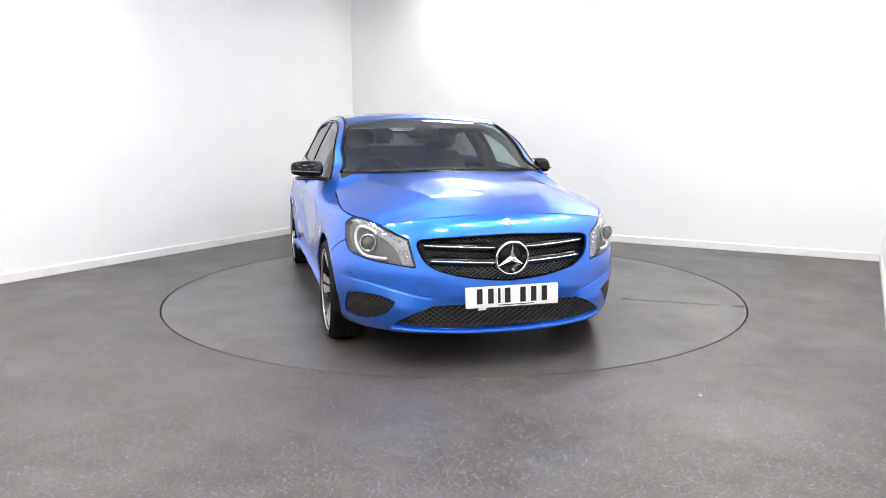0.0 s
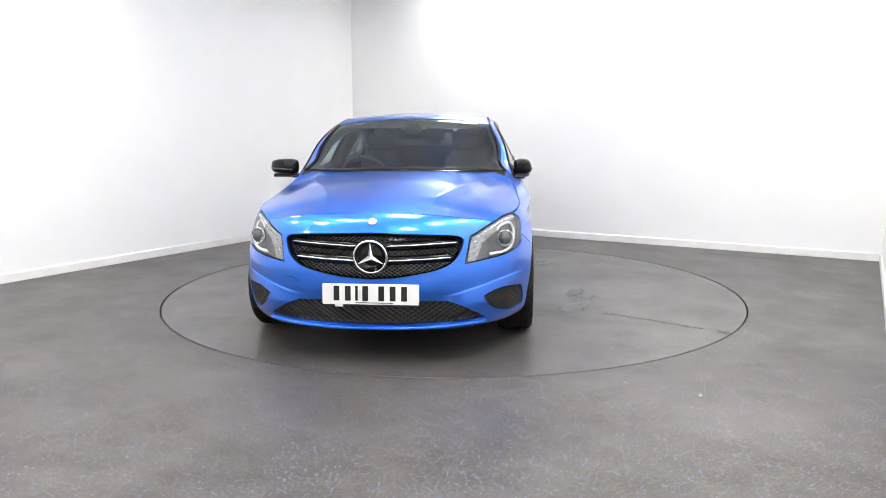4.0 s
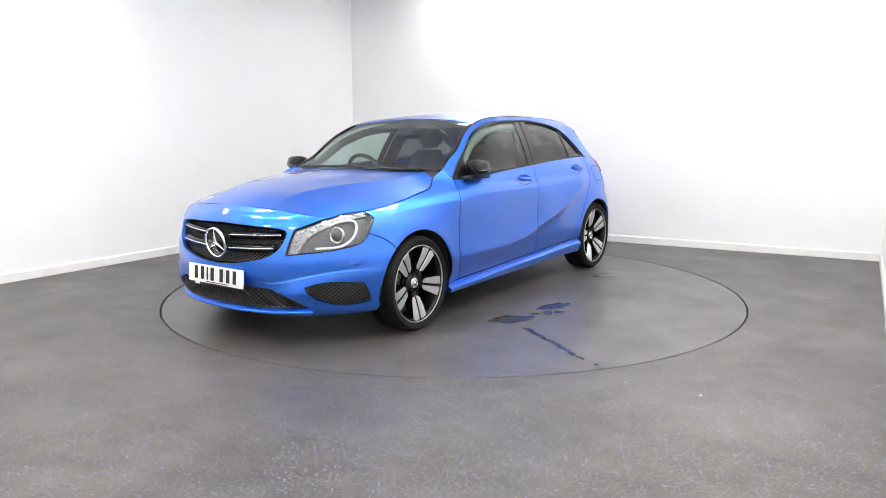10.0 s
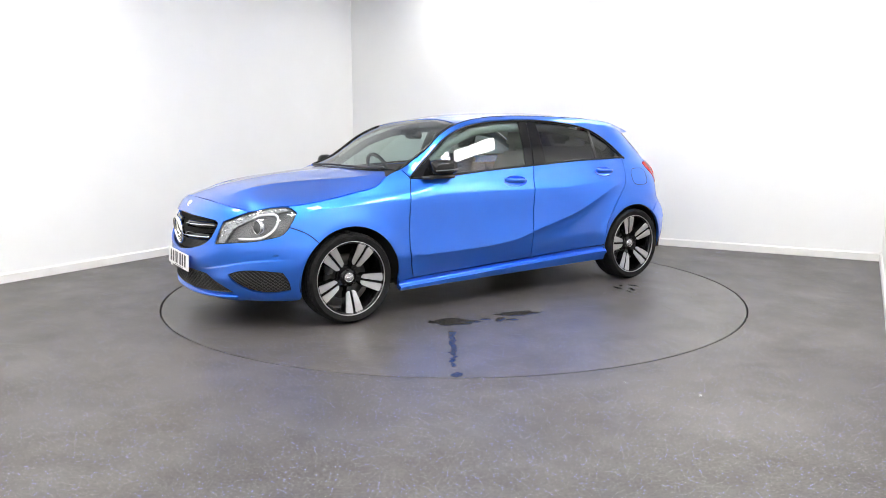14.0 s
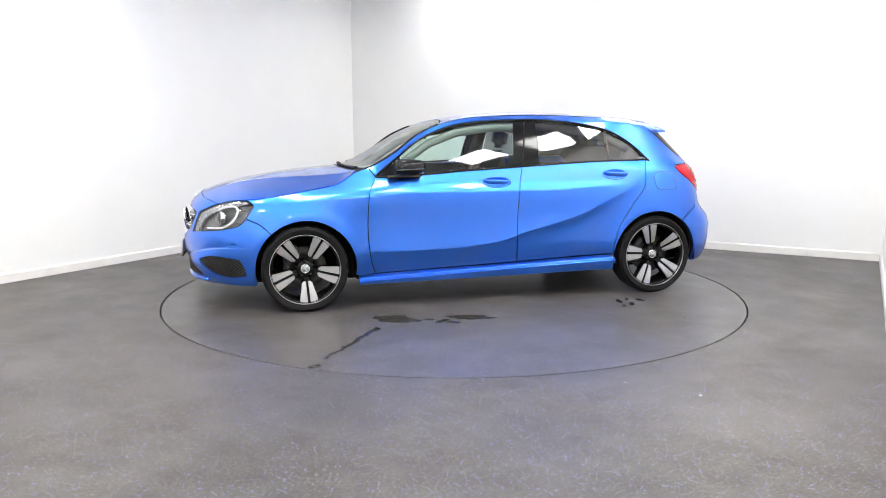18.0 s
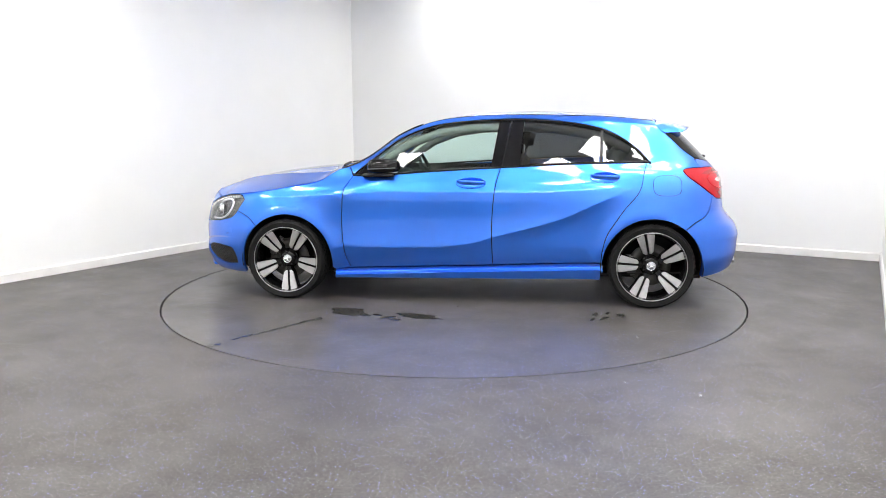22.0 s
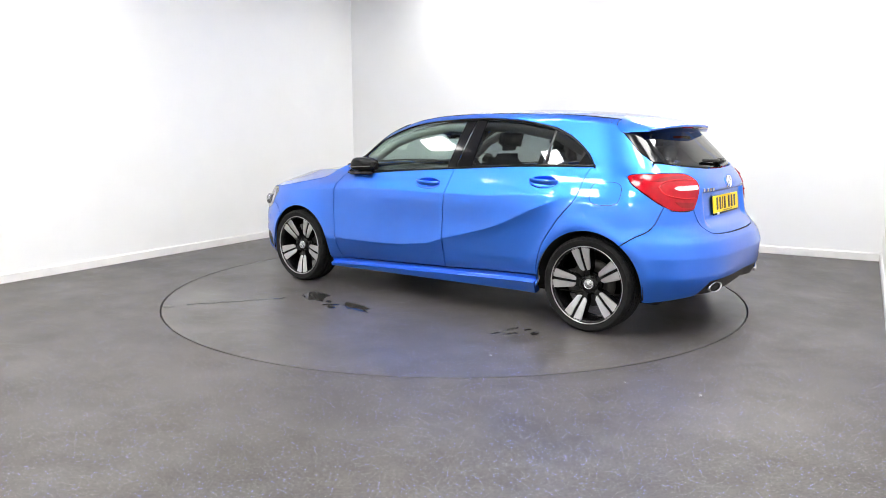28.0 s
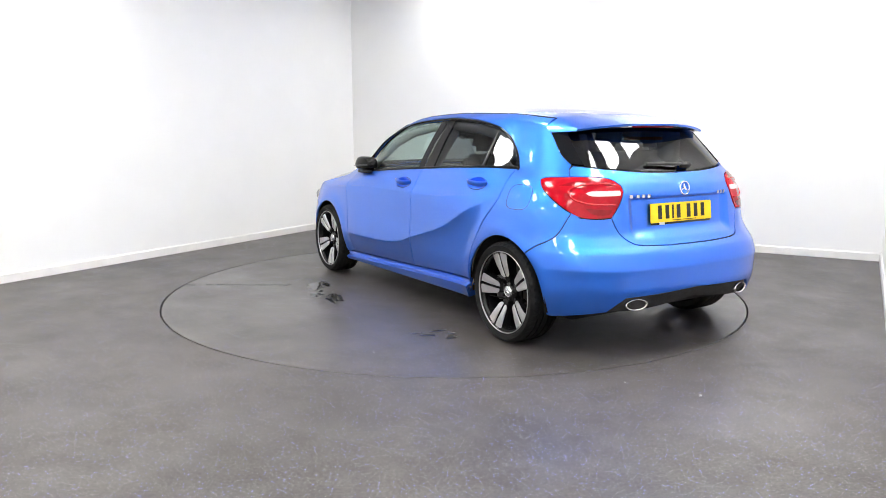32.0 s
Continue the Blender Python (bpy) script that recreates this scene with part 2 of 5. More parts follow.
def panel(name, surface, poly, mat, parent, label="", gap=.003, grid=.024, holes=(), deep=0.0, flange=.010, side=1, lines=()):
    """A shaped sheet: the outline, given in the surface's two coordinates, filled finely, laid on the surface
    and turned in at its rim by the flange."""
    poly = shrink(poly, gap) if gap else np.asarray(poly, float)
    holes = [shrink(h, -gap) if gap else np.asarray(h, float) for h in holes]
    lo, hi = poly.min(0), poly.max(0)
    gx, gy = np.meshgrid(np.arange(lo[0], hi[0], grid), np.arange(lo[1], hi[1], grid * .8), indexing="ij")
    gx[:, ::2] += grid / 2
    pts = np.stack([gx.ravel(), gy.ravel()], 1)
    ok = inside(poly, pts)
    for h in holes:
        ok &= ~inside(h, pts)
    pts = pts[ok]
    rim = np.concatenate([poly] + holes)
    if len(pts):
        d = np.min(np.hypot(pts[:, None, 0] - rim[None, :, 0], pts[:, None, 1] - rim[None, :, 1]), axis=1)
        pts = pts[d > grid * .45]
    for ln in lines:
        ln = np.asarray(ln)
        ok = inside(shrink(poly, .004), ln)
        for h in holes:
            ok &= ~inside(shrink(h, -.004), ln)
        ln = ln[ok]
        if len(ln) and len(pts):
            d = np.min(np.hypot(pts[:, None, 0] - ln[None, :, 0], pts[:, None, 1] - ln[None, :, 1]), axis=1)
            pts = pts[(d > .007)]
        pts = np.concatenate([pts, ln])
    edges, k = [], 0
    for r in [poly] + holes:
        edges += [(k + i, k + (i + 1) % len(r)) for i in range(len(r))]
        k += len(r)
    allp = np.concatenate([rim, pts])
    v, e, f, _, _, _ = delaunay_2d_cdt([Vector(q) for q in allp], edges, [], 0, 1e-6)
    v = np.array([tuple(q) for q in v])
    f = np.array([tuple(q) for q in f])
    mid = v[f].mean(1)
    ok = inside(poly, mid)
    for h in holes:
        ok &= ~inside(h, mid)
    f = f[ok]
    p, nr = surface(v[:, 0], v[:, 1], deep)
    fn = np.cross(p[f[:, 1]] - p[f[:, 0]], p[f[:, 2]] - p[f[:, 0]])
    flip = (fn * nr[f].mean(1)).sum(1) < 0
    f[flip] = f[flip][:, ::-1]
    normals = [nr[f.ravel()]]
    verts, faces = [p], [f]
    if flange:
        count = {}
        for tri in f:
            for i in range(3):
                a, b = int(tri[i]), int(tri[(i + 1) % 3])
                count[(a, b)] = 1
        rimed = [(a, b) for a, b in count if (b, a) not in count]
        ids = sorted({i for e2 in rimed for i in e2})
        back = {i: len(p) + j for j, i in enumerate(ids)}
        verts.append(p[ids] - nr[ids] * flange)
        q = np.concatenate(verts)
        extra = np.array([t for a, b in rimed for t in ((b, a, back[a]), (b, back[a], back[b]))])
        faces.append(extra)
        en = np.cross(q[extra[:, 1]] - q[extra[:, 0]], q[extra[:, 2]] - q[extra[:, 0]])
        en /= np.linalg.norm(en, axis=1, keepdims=True) + 1e-12
        normals.append(np.repeat(en, 3, 0))
    q, f, nr = np.concatenate(verts), np.concatenate(faces), np.concatenate(normals)
    if side < 0:
        q, nr = q * (1, -1, 1), nr.reshape(-1, 3, 3)[:, ::-1].reshape(-1, 3) * (1, -1, 1)
        f = f[:, ::-1]
    me = bpy.data.meshes.new(name)
    me.from_pydata(q.tolist(), [], f.tolist())
    me.materials.append(M[mat])
    me.shade_smooth()
    me.normals_split_custom_set(nr.tolist())
    ob = new(name, me)
    ob.parent = parent
    if label:
        tagged(ob, label)
    return ob


def X(x, z):
    return (s_at(x, z, 0, "side"), z)


def F(y, z):
    return (s_at(y, z, 1, "front"), z)


def R(y, z):
    return (s_at(y, z, 1, "rear"), z)


def arc(cx, cz, r, a0, a1, n=14):
    return [X(cx + r * math.cos(radians(a0 + (a1 - a0) * i / n)), cz + r * math.sin(radians(a0 + (a1 - a0) * i / n))) for i in range(n + 1)]


def mirrored(half, turn=0.0):
    """Closes a left half outline, which runs from centre line to centre line, with its mirror image."""
    return half + [(turn - s, z) for s, z in half[::-1] if abs(s - turn / 2) > 1e-6]


# ---- the car's surfaces: x forward, y to its left, z up, origin on the ground midway between the axles ----
def curve(knots):
    """A smooth monotone curve through (x, y) knots, for numbers or arrays."""
    k = np.array(sorted(knots), float)
    x, y = k[:, 0], k[:, 1]
    h, d = np.diff(x), np.diff(y) / np.diff(x)
    m = np.zeros(len(x))
    m[0], m[-1] = d[0], d[-1]
    for i in range(1, len(x) - 1):
        if d[i - 1] * d[i] > 0:
            a, b = 2 * h[i] + h[i - 1], h[i] + 2 * h[i - 1]
            m[i] = (a + b) / (a / d[i - 1] + b / d[i])

    def value(q):
        q = np.clip(np.asarray(q, float), x[0], x[-1])
        i = np.clip(np.searchsorted(x, q, "right") - 1, 0, len(x) - 2)
        t = (q - x[i]) / h[i]
        return ((1 + 2 * t) * (1 - t) ** 2 * y[i] + t * (1 - t) ** 2 * h[i] * m[i]
                + t * t * (3 - 2 * t) * y[i + 1] + t * t * (t - 1) * h[i] * m[i + 1])
    return value


def step(a, b, v):
    t = np.clip((np.asarray(v, float) - a) / (b - a), 0, 1)
    return t * t * (3 - 2 * t)


HALF = 0.885
nose_x = curve([(.15, 2.10), (.20, 2.18), (.25, 2.212), (.34, 2.210), (.42, 2.228), (.50, 2.226), (.58, 2.213), (.65, 2.196), (.72, 2.172), (.78, 2.135), (.81, 2.09), (.86, 1.98), (1.0, 1.60), (1.45, 1.2)])
tail_x = curve([(.15, -1.93), (.22, -2.0), (.30, -2.04), (.40, -2.06), (.50, -2.055), (.58, -2.035), (.64, -1.985), (.70, -1.945), (.80, -1.93), (.90, -1.92), (.95, -1.90), (1.0, -1.865), (1.03, -1.84), (1.10, -1.775), (1.20, -1.68), (1.27, -1.61), (1.33, -1.54), (1.45, -1.4)])
in_front = curve([(.15, .08), (.22, .03), (.30, .01), (.45, 0), (.52, .002), (.60, .012), (.70, .030), (.78, .058), (.84, .090), (.90, .138), (.97, .200), (1.1, .32), (1.45, .45)])
in_door = curve([(.15, .085), (.25, .05), (.35, .02), (.45, .010), (.60, .010), (.75, .008), (.83, .015), (.90, .04), (.95, .058), (1.0, .078), (1.10, .122), (1.20, .174), (1.34, .258), (1.45, .33)])
in_rear = curve([(.15, .075), (.25, .02), (.40, 0), (.55, 0), (.70, .005), (.80, .02), (.90, .055), (.98, .095), (1.04, .14), (1.15, .20), (1.25, .25), (1.32, .285), (1.45, .36)])
window_top = curve([(-2.1, .6), (-1.40, .93), (-1.32, 1.039), (-1.248, 1.12), (-1.116, 1.216), (-.944, 1.283), (-.688, 1.325), (-.40, 1.342), (-.053, 1.332), (.158, 1.311), (.328, 1.269), (.498, 1.193), (.669, 1.066), (.841, .93), (1.0, .80), (2.3, .5)])
rail_z = curve([(-2.1, 1.24), (-1.7, 1.29), (-1.2, 1.322), (-.80, 1.335), (-.40, 1.342), (-.053, 1.332), (.158, 1.311), (.328, 1.269), (.498, 1.193), (.669, 1.066), (.841, .93), (1.0, .80), (2.3, .5)])
ridge_up = curve([(-1.6, .88), (-.87, .855), (-.5, .828), (.57, .828), (.9, .806), (1.23, .79), (1.7, .76)])
ridge_low = curve([(-1.25, .86), (-1.04, .79), (-.669, .624), (-.215, .498), (-.05, .45), (.326, .413), (.83, .407), (1.2, .40)])

# half the plan's outline, front centre to rear centre
N_OUT = 2400
_a = np.linspace(0, np.pi / 2, N_OUT)
_f = np.stack([1.35 + .885 * np.cos(_a) ** (2 / 2.45), HALF * np.sin(_a) ** (2 / 2.45)], 1)
_m = np.linspace(1.35, -1.35, N_OUT)[1:-1]
_m = np.stack([_m, HALF - .010 * np.cos(_m / 1.35 * np.pi / 2) ** 2], 1)
_r = np.stack([-1.35 - .71 * np.sin(_a) ** (2 / 3.0), HALF * np.cos(_a) ** (2 / 3.0)], 1)
_o = np.concatenate([_f, _m, _r])
_l = np.concatenate([[0], np.cumsum(np.hypot(*np.diff(_o, axis=0).T))])
S_END = _l[-1]


def wrap(s, z):
    """The body's outer skin, left half: s runs along the plan's outline from the nose to the tail."""
    s, z = np.broadcast_arrays(np.asarray(s, float), np.asarray(z, float))
    cx, cy = np.interp(s, _l, _o[:, 0]), np.interp(s, _l, _o[:, 1])
    x = np.where(cx > 1.1, 1.1 + (cx - 1.1) * (nose_x(z) - 1.1) / 1.135, cx)
    x = np.where(cx < -1.0, -1.0 + (cx + 1.0) * (tail_x(z) + 1.0) / -1.06, x)
    low = step(.95, .80, z)
    u = np.clip((cx - .45 - .40 * low) / (.80 - .15 * low), 0, 1)
    f, r = u * u * (3 - 2 * u), step(-.7, -1.4, cx)
    d = in_front(z) * f + in_rear(z) * r + in_door(z) * (1 - f - r)
    d = d + .030 * step(-.05, .75, cx) * (1 - f) * np.clip((z - .94) / .32, 0, 1)
    # creases along the doors
    k = step(1.75, 1.2, cx) * step(-1.25, -.8, cx)
    e = z - ridge_up(cx)
    d = d - k * .010 * np.exp(-np.sqrt(e * e + .000004) / np.where(e > 0, .035, .11))
    k = step(1.1, .7, cx) * step(-1.3, -1.0, cx)
    e = z - ridge_low(cx)
    d = d - k * .020 * np.exp(-np.sqrt(e * e + .00002) / np.where(e > 0, .13, .06))
    # sill ledge under the doors
    k = step(1.12, .98, cx) * step(-1.12, -.98, cx)
    d = d - k * .038 * step(.010, -.010, z - .204 + .043 * (cx - .95)) 
    # roof rail and pillars turn inwards over the windows
    e = np.maximum(z - rail_z(cx), 0) * step(.93, .70, cx)
    d = d + 1.05 * e * e / (e + .02)
    # flared wheel arches
    for ax in (1.35, -1.35):
        q = np.hypot(cx - ax, z - .31)
        d = d - .010 * np.exp(-((q - .36) / .06) ** 2)
    y = cy * (1 - d / HALF)
    # number plate recess in the tailgate
    box = step(.43, .37, np.abs(y)) * step(.655, .715, z) * step(.893, .872, z) * (cx < -1.5)
    # crease round the rear bumper, scoops beside the front intake
    e = z - .505
    k = .016 * np.exp(-np.sqrt(e * e + .00006) / np.where(e > 0, .10, .05)) * step(-1.55, -1.85, cx)
    ay = np.abs(y)
    front = step(1.6, 1.9, cx)
    e = z - (.385 + .075 * step(.36, .80, ay))
    k = k + .007 * front * step(.30, .44, ay) * np.exp(-np.sqrt(e * e + .0002) / np.where(e > 0, .06, .025))
    k = k - .030 * front * np.exp(-((ay - .60) / .17) ** 2 - ((z - .335) / .055) ** 2)
    return np.stack([x + .028 * box - k, y, z], -1)


def s_at(value, z, axis, zone):
    """The place s along the outline at which the skin at height z has that x (zone side) or y (front, rear)."""
    a, b = {"front": (0, 1.05), "side": (.75, S_END - .6), "rear": (S_END - 1.05, S_END)}[zone]
    s = np.linspace(a, b, 900)
    v = wrap(s, np.full(900, z))[:, axis]
    if zone != "front":
        s, v = s[::-1], v[::-1]
    return float(np.interp(value, v, s))


def skin(s, z, deep=0.0):
    """Points and outward normals of the whole skin, left (s > 0) and right (s < 0 or past the tail), sunk by deep."""
    s, z = np.asarray(s, float), np.asarray(z, float)
    side = np.where((s < 0) | (s > S_END), -1.0, 1.0)
    q = np.abs(s)
    q = np.where(q > S_END, 2 * S_END - q, q)

    def at(a, b):
        flip = np.where(a < 0, -1.0, np.where(a > S_END, -1.0, 1.0))
        a = np.abs(a)
        a = np.where(a > S_END, 2 * S_END - a, a)
        p = wrap(a, b)
        p[..., 1] *= flip
        return p
    h = .002
    p = wrap(q, z)
    n = np.cross(at(q + h, z) - at(q - h, z), at(q, z + h) - at(q, z - h))
    n /= np.linalg.norm(n, axis=-1, keepdims=True) + 1e-12
    n = n * np.where((n[..., 0] * (p[..., 0] - np.clip(p[..., 0], -1.3, 1.3)) + n[..., 1] * p[..., 1])[..., None] < 0, -1, 1)
    p = p - n * np.asarray(deep, float)[..., None]
    p[..., 1] *= side
    n[..., 1] *= side
    return p, n


# the line where the skin meets bonnet, windscreen and roof
seam_z = curve([(2.235, .82), (2.222, .815), (2.19, .806), (2.13, .790), (2.06, .776), (1.995, .761), (1.92, .782), (1.85, .789), (1.805, .791), (1.72, .799), (1.64, .808), (1.47, .835), (1.25, .869), (1.154, .882), (1.10, .894), (1.056, .916), (.998, .955), (.94, .981), (.874, 1.002), (.83, 1.020), (.76, 1.055), (.669, 1.112), (.498, 1.236), (.328, 1.312), (.158, 1.353), (-.05, 1.375), (-.40, 1.385), (-.95, 1.372), (-1.37, 1.357), (-1.73, 1.337), (-2.06, 1.29)])
_ss = np.linspace(0, s_at(-1.60, 1.29, 0, "side"), 1500)
_sp = wrap(_ss, seam_z(np.interp(_ss, _l, _o[:, 0])))
_sx = np.maximum.accumulate(_sp[::-1, 0])
spine = curve([(2.072, .82), (1.95, .862), (1.80, .899), (1.476, .956), (1.143, .990), (1.02, .998), (.95, 1.012), (.81, 1.088), (.62, 1.195), (.40, 1.302), (.25, 1.354), (.10, 1.387), (-.10, 1.410), (-.50, 1.424), (-.98, 1.405), (-1.37, 1.366), (-1.7, 1.30)])


def edge_y(x):
    return np.interp(x, _sx, _sp[::-1, 1])


def edge_z(x):
    return np.interp(x, _sx, _sp[::-1, 2])


def top(x, y, deep=0.0):
    """Points and normals of bonnet, windscreen and roof, sunk by deep."""
    def at(a, b):
        e, z = np.maximum(edge_y(a), .02), edge_z(a)
        t = np.minimum(np.abs(b) / e, 1.2)
        c = np.abs(np.abs(b) - (.30 + .27 * step(2.0, 1.05, a)))
        c = .013 * np.exp(-np.sqrt(c * c + .00003) / .07) * step(2.04, 1.75, a) * step(.98, 1.12, a)
        return z + (np.maximum(spine(a), z) - z) * (1 - t ** 2.3) + c * np.clip((1 - t) * 6, 0, 1)
    x, y = np.asarray(x, float), np.asarray(y, float)
    h = .004
    n = np.stack([-(at(x + h, y) - at(x - h, y)) / (2 * h), -(at(x, y + h) - at(x, y - h)) / (2 * h), np.ones_like(x)], -1)
    n /= np.linalg.norm(n, axis=-1, keepdims=True)
    return np.stack([x, y, at(x, y)], -1) - n * deep, n


# ---- the room ----
def structure(ob, label):
    return tagged(ob, label, kind="structure")


def prism(name, corners, z0, z1, mat):
    """An upright slab on a four-cornered plan, in the room's axes."""
    bm = bmesh.new()
    lo = [bm.verts.new(rm(a, b, z0)) for a, b in corners]
    hi = [bm.verts.new(rm(a, b, z1)) for a, b in corners]
    n = len(corners)
    bm.faces.new(lo[::-1])
    bm.faces.new(hi)
    for i in range(n):
        bm.faces.new((lo[i], lo[(i + 1) % n], hi[(i + 1) % n], hi[i]))
    bmesh.ops.recalc_face_normals(bm, faces=bm.faces[:])
    return mesh_ob(name, bm, mat, smooth=False)


def build_room():
    T = .15
    L, Rr, B, Fr = WALL_L, WALL_R, WALL_B, WALL_F
    walls = {"wall_west": [(L - T, Fr), (L, Fr), (L, B), (L - T, B)], "wall_north": [(L - T, B), (Rr + T, B), (Rr + T, B + T), (L - T, B + T)],
             "wall_east": [(Rr, Fr), (Rr + T, Fr), (Rr + T, B), (Rr, B)], "wall_south": [(L - T, Fr - T), (Rr + T, Fr - T), (Rr + T, Fr), (L - T, Fr)]}
    for name, c in walls.items():
        structure(prism(name, c, 0, CEIL, "wall"), "plain white painted wall of the photo studio")
    # skirting boards with a chamfered top edge
    t, h = .018, .082
    runs = {"baseboard_west": ((L, Fr), (L, B), (1, 0)), "baseboard_north": ((L + t, B), (Rr - t, B), (0, -1)),
            "baseboard_east": ((Rr, Fr), (Rr, B), (-1, 0)), "baseboard_south": ((L + t, Fr), (Rr - t, Fr), (0, 1))}
    for name, (p, q, o) in runs.items():
        bm = bmesh.new()
        prof = [(0, 0), (t, 0), (t, h - .012), (t * .45, h), (0, h)]
        rows = [[bm.verts.new(rm(e[0] + o[0] * (d + .001), e[1] + o[1] * (d + .001), z)) for d, z in prof] for e in (p, q)]
        for i in range(5):
            bm.faces.new((rows[0][i], rows[0][(i + 1) % 5], rows[1][(i + 1) % 5], rows[1][i]))
        bm.faces.new(rows[0])
        bm.faces.new(rows[1][::-1])
        bmesh.ops.recalc_face_normals(bm, faces=bm.faces[:])
        structure(mesh_ob(name, bm, "skirting", smooth=False), "white gloss painted wooden skirting board")
    # floor with the round pit of the turntable in it
    bm = bmesh.new()
    seg, r0 = 192, TABLE_R + .012
    ring = [bm.verts.new((r0 * math.cos(2 * math.pi * i / seg), r0 * math.sin(2 * math.pi * i / seg), 0)) for i in range(seg)]
    low = [bm.verts.new((v.co.x, v.co.y, -.12)) for v in ring]
    corners = [bm.verts.new(rm(*c)) for c in ((Rr, B), (L, B), (L, Fr), (Rr, Fr))]
    edges = [bm.edges.new((ring[i], ring[(i + 1) % seg])) for i in range(seg)] + [bm.edges.new((corners[i], corners[(i + 1) % 4])) for i in range(4)]
    bmesh.ops.triangle_fill(bm, use_beauty=True, edges=edges, normal=(0, 0, 1))
    for f in bm.faces:
        if f.normal.z < 0:
            f.normal_flip()
    for i in range(seg):
        bm.faces.new((ring[i], ring[(i + 1) % seg], low[(i + 1) % seg], low[i]))
    structure(mesh_ob("floor", bm, "floor", smooth=False), "grey safety vinyl floor with pale and blue flecks")
    bm = bmesh.new()
    bmesh.ops.create_circle(bm, cap_ends=True, segments=96, radius=r0 + .05)
    bmesh.ops.translate(bm, vec=(0, 0, -.121), verts=bm.verts)
    structure(mesh_ob("pit", bm, "pit", smooth=False), "dark bottom of the turntable pit")
    # ceiling of square tiles in a grid, one mesh
    bm = bmesh.new()
    c = [bm.verts.new(rm(a, b, CEIL)) for a, b in ((L, Fr), (Rr, Fr), (Rr, B), (L, B))]
    bm.faces.new(c[::-1])
    for i in range(int((Rr - L) / .6) + 1):
        a = L + .02 + i * .6
        q = [bm.verts.new(rm(a + d, b, CEIL - .006)) for d, b in ((0, Fr), (.024, Fr), (.024, B), (0, B))]
        bm.faces.new(q[::-1])
    for j in range(int((B - Fr) / .6) + 1):
        b = Fr + .02 + j * .6
        q = [bm.verts.new(rm(a, b + d, CEIL - .005)) for a, d in ((L, 0), (Rr, 0), (Rr, .024), (L, .024))]
        bm.faces.new(q[::-1])
    structure(mesh_ob("ceiling", bm, "ceiling", smooth=False), "suspended ceiling of square pale tiles")


def build_lights():
    """Square LED panels let into the ceiling, five of them added to brighten the walls."""
    lamp = new("ceiling_light")
    fr = bmesh.new()
    for dx, dy, sx, sy in ((0, .285, .59, .02), (0, -.285, .59, .02), (.285, 0, .02, .55), (-.285, 0, .02, .55)):
        b = box_bm((sx, sy, .018), .002, (dx, dy, -.012))
        me = bpy.data.meshes.new("tmp")
        b.to_mesh(me)
        b.free()
        fr.from_mesh(me)
        bpy.data.meshes.remove(me)
    part("frame", fr, "white", lamp, "white metal frame", smooth=False)
    part("diffuser", box_bm((.55, .55, .008), 0, (0, 0, -.012)), "lamp", lamp, "glowing white diffuser", smooth=False)
    tagged(lamp, "square white LED panel light let into the ceiling", "ceiling light", "ceiling panel lights")
    first = True
    for a, b in LIGHTS:
        p = rm(a, b, CEIL - .002)
        m = pose(p.x, p.y, p.z, 0, 0, TURN_A)
        if first:
            lamp.matrix_basis = m
            first = False
        else:
            copy_thing(lamp, m)


def build_turntable():
    t = new("turntable")
    bm = lathe_bm([(.001, 0), (.6, 0), (1.2, 0), (1.8, 0), (TABLE_R - .002, 0), (TABLE_R, -.003), (TABLE_R, -.10)], 192)
    bmesh.ops.rotate(bm, matrix=Matrix.Rotation(math.pi / 2, 3, "X"), verts=bm.verts)
    bmesh.ops.recalc_face_normals(bm, faces=bm.faces[:])
    for f in bm.faces:
        if abs(f.normal.z) > .9 and f.normal.z < 0:
            f.normal_flip()
    part("platform", bm, "table", t, smooth=False)
    bm = lathe_bm([(TABLE_R - .02, -.10), (TABLE_R + .004, -.10), (TABLE_R + .004, -.06), (TABLE_R - .02, -.06)], 192, True)
    bmesh.ops.rotate(bm, matrix=Matrix.Rotation(math.pi / 2, 3, "X"), verts=bm.verts)
    part("rim_band", bm, "pit", t, "black steel rim under the edge", smooth=False)
    tagged(t, "flush round grey vinyl car turntable in the floor", "turntable")
    return t


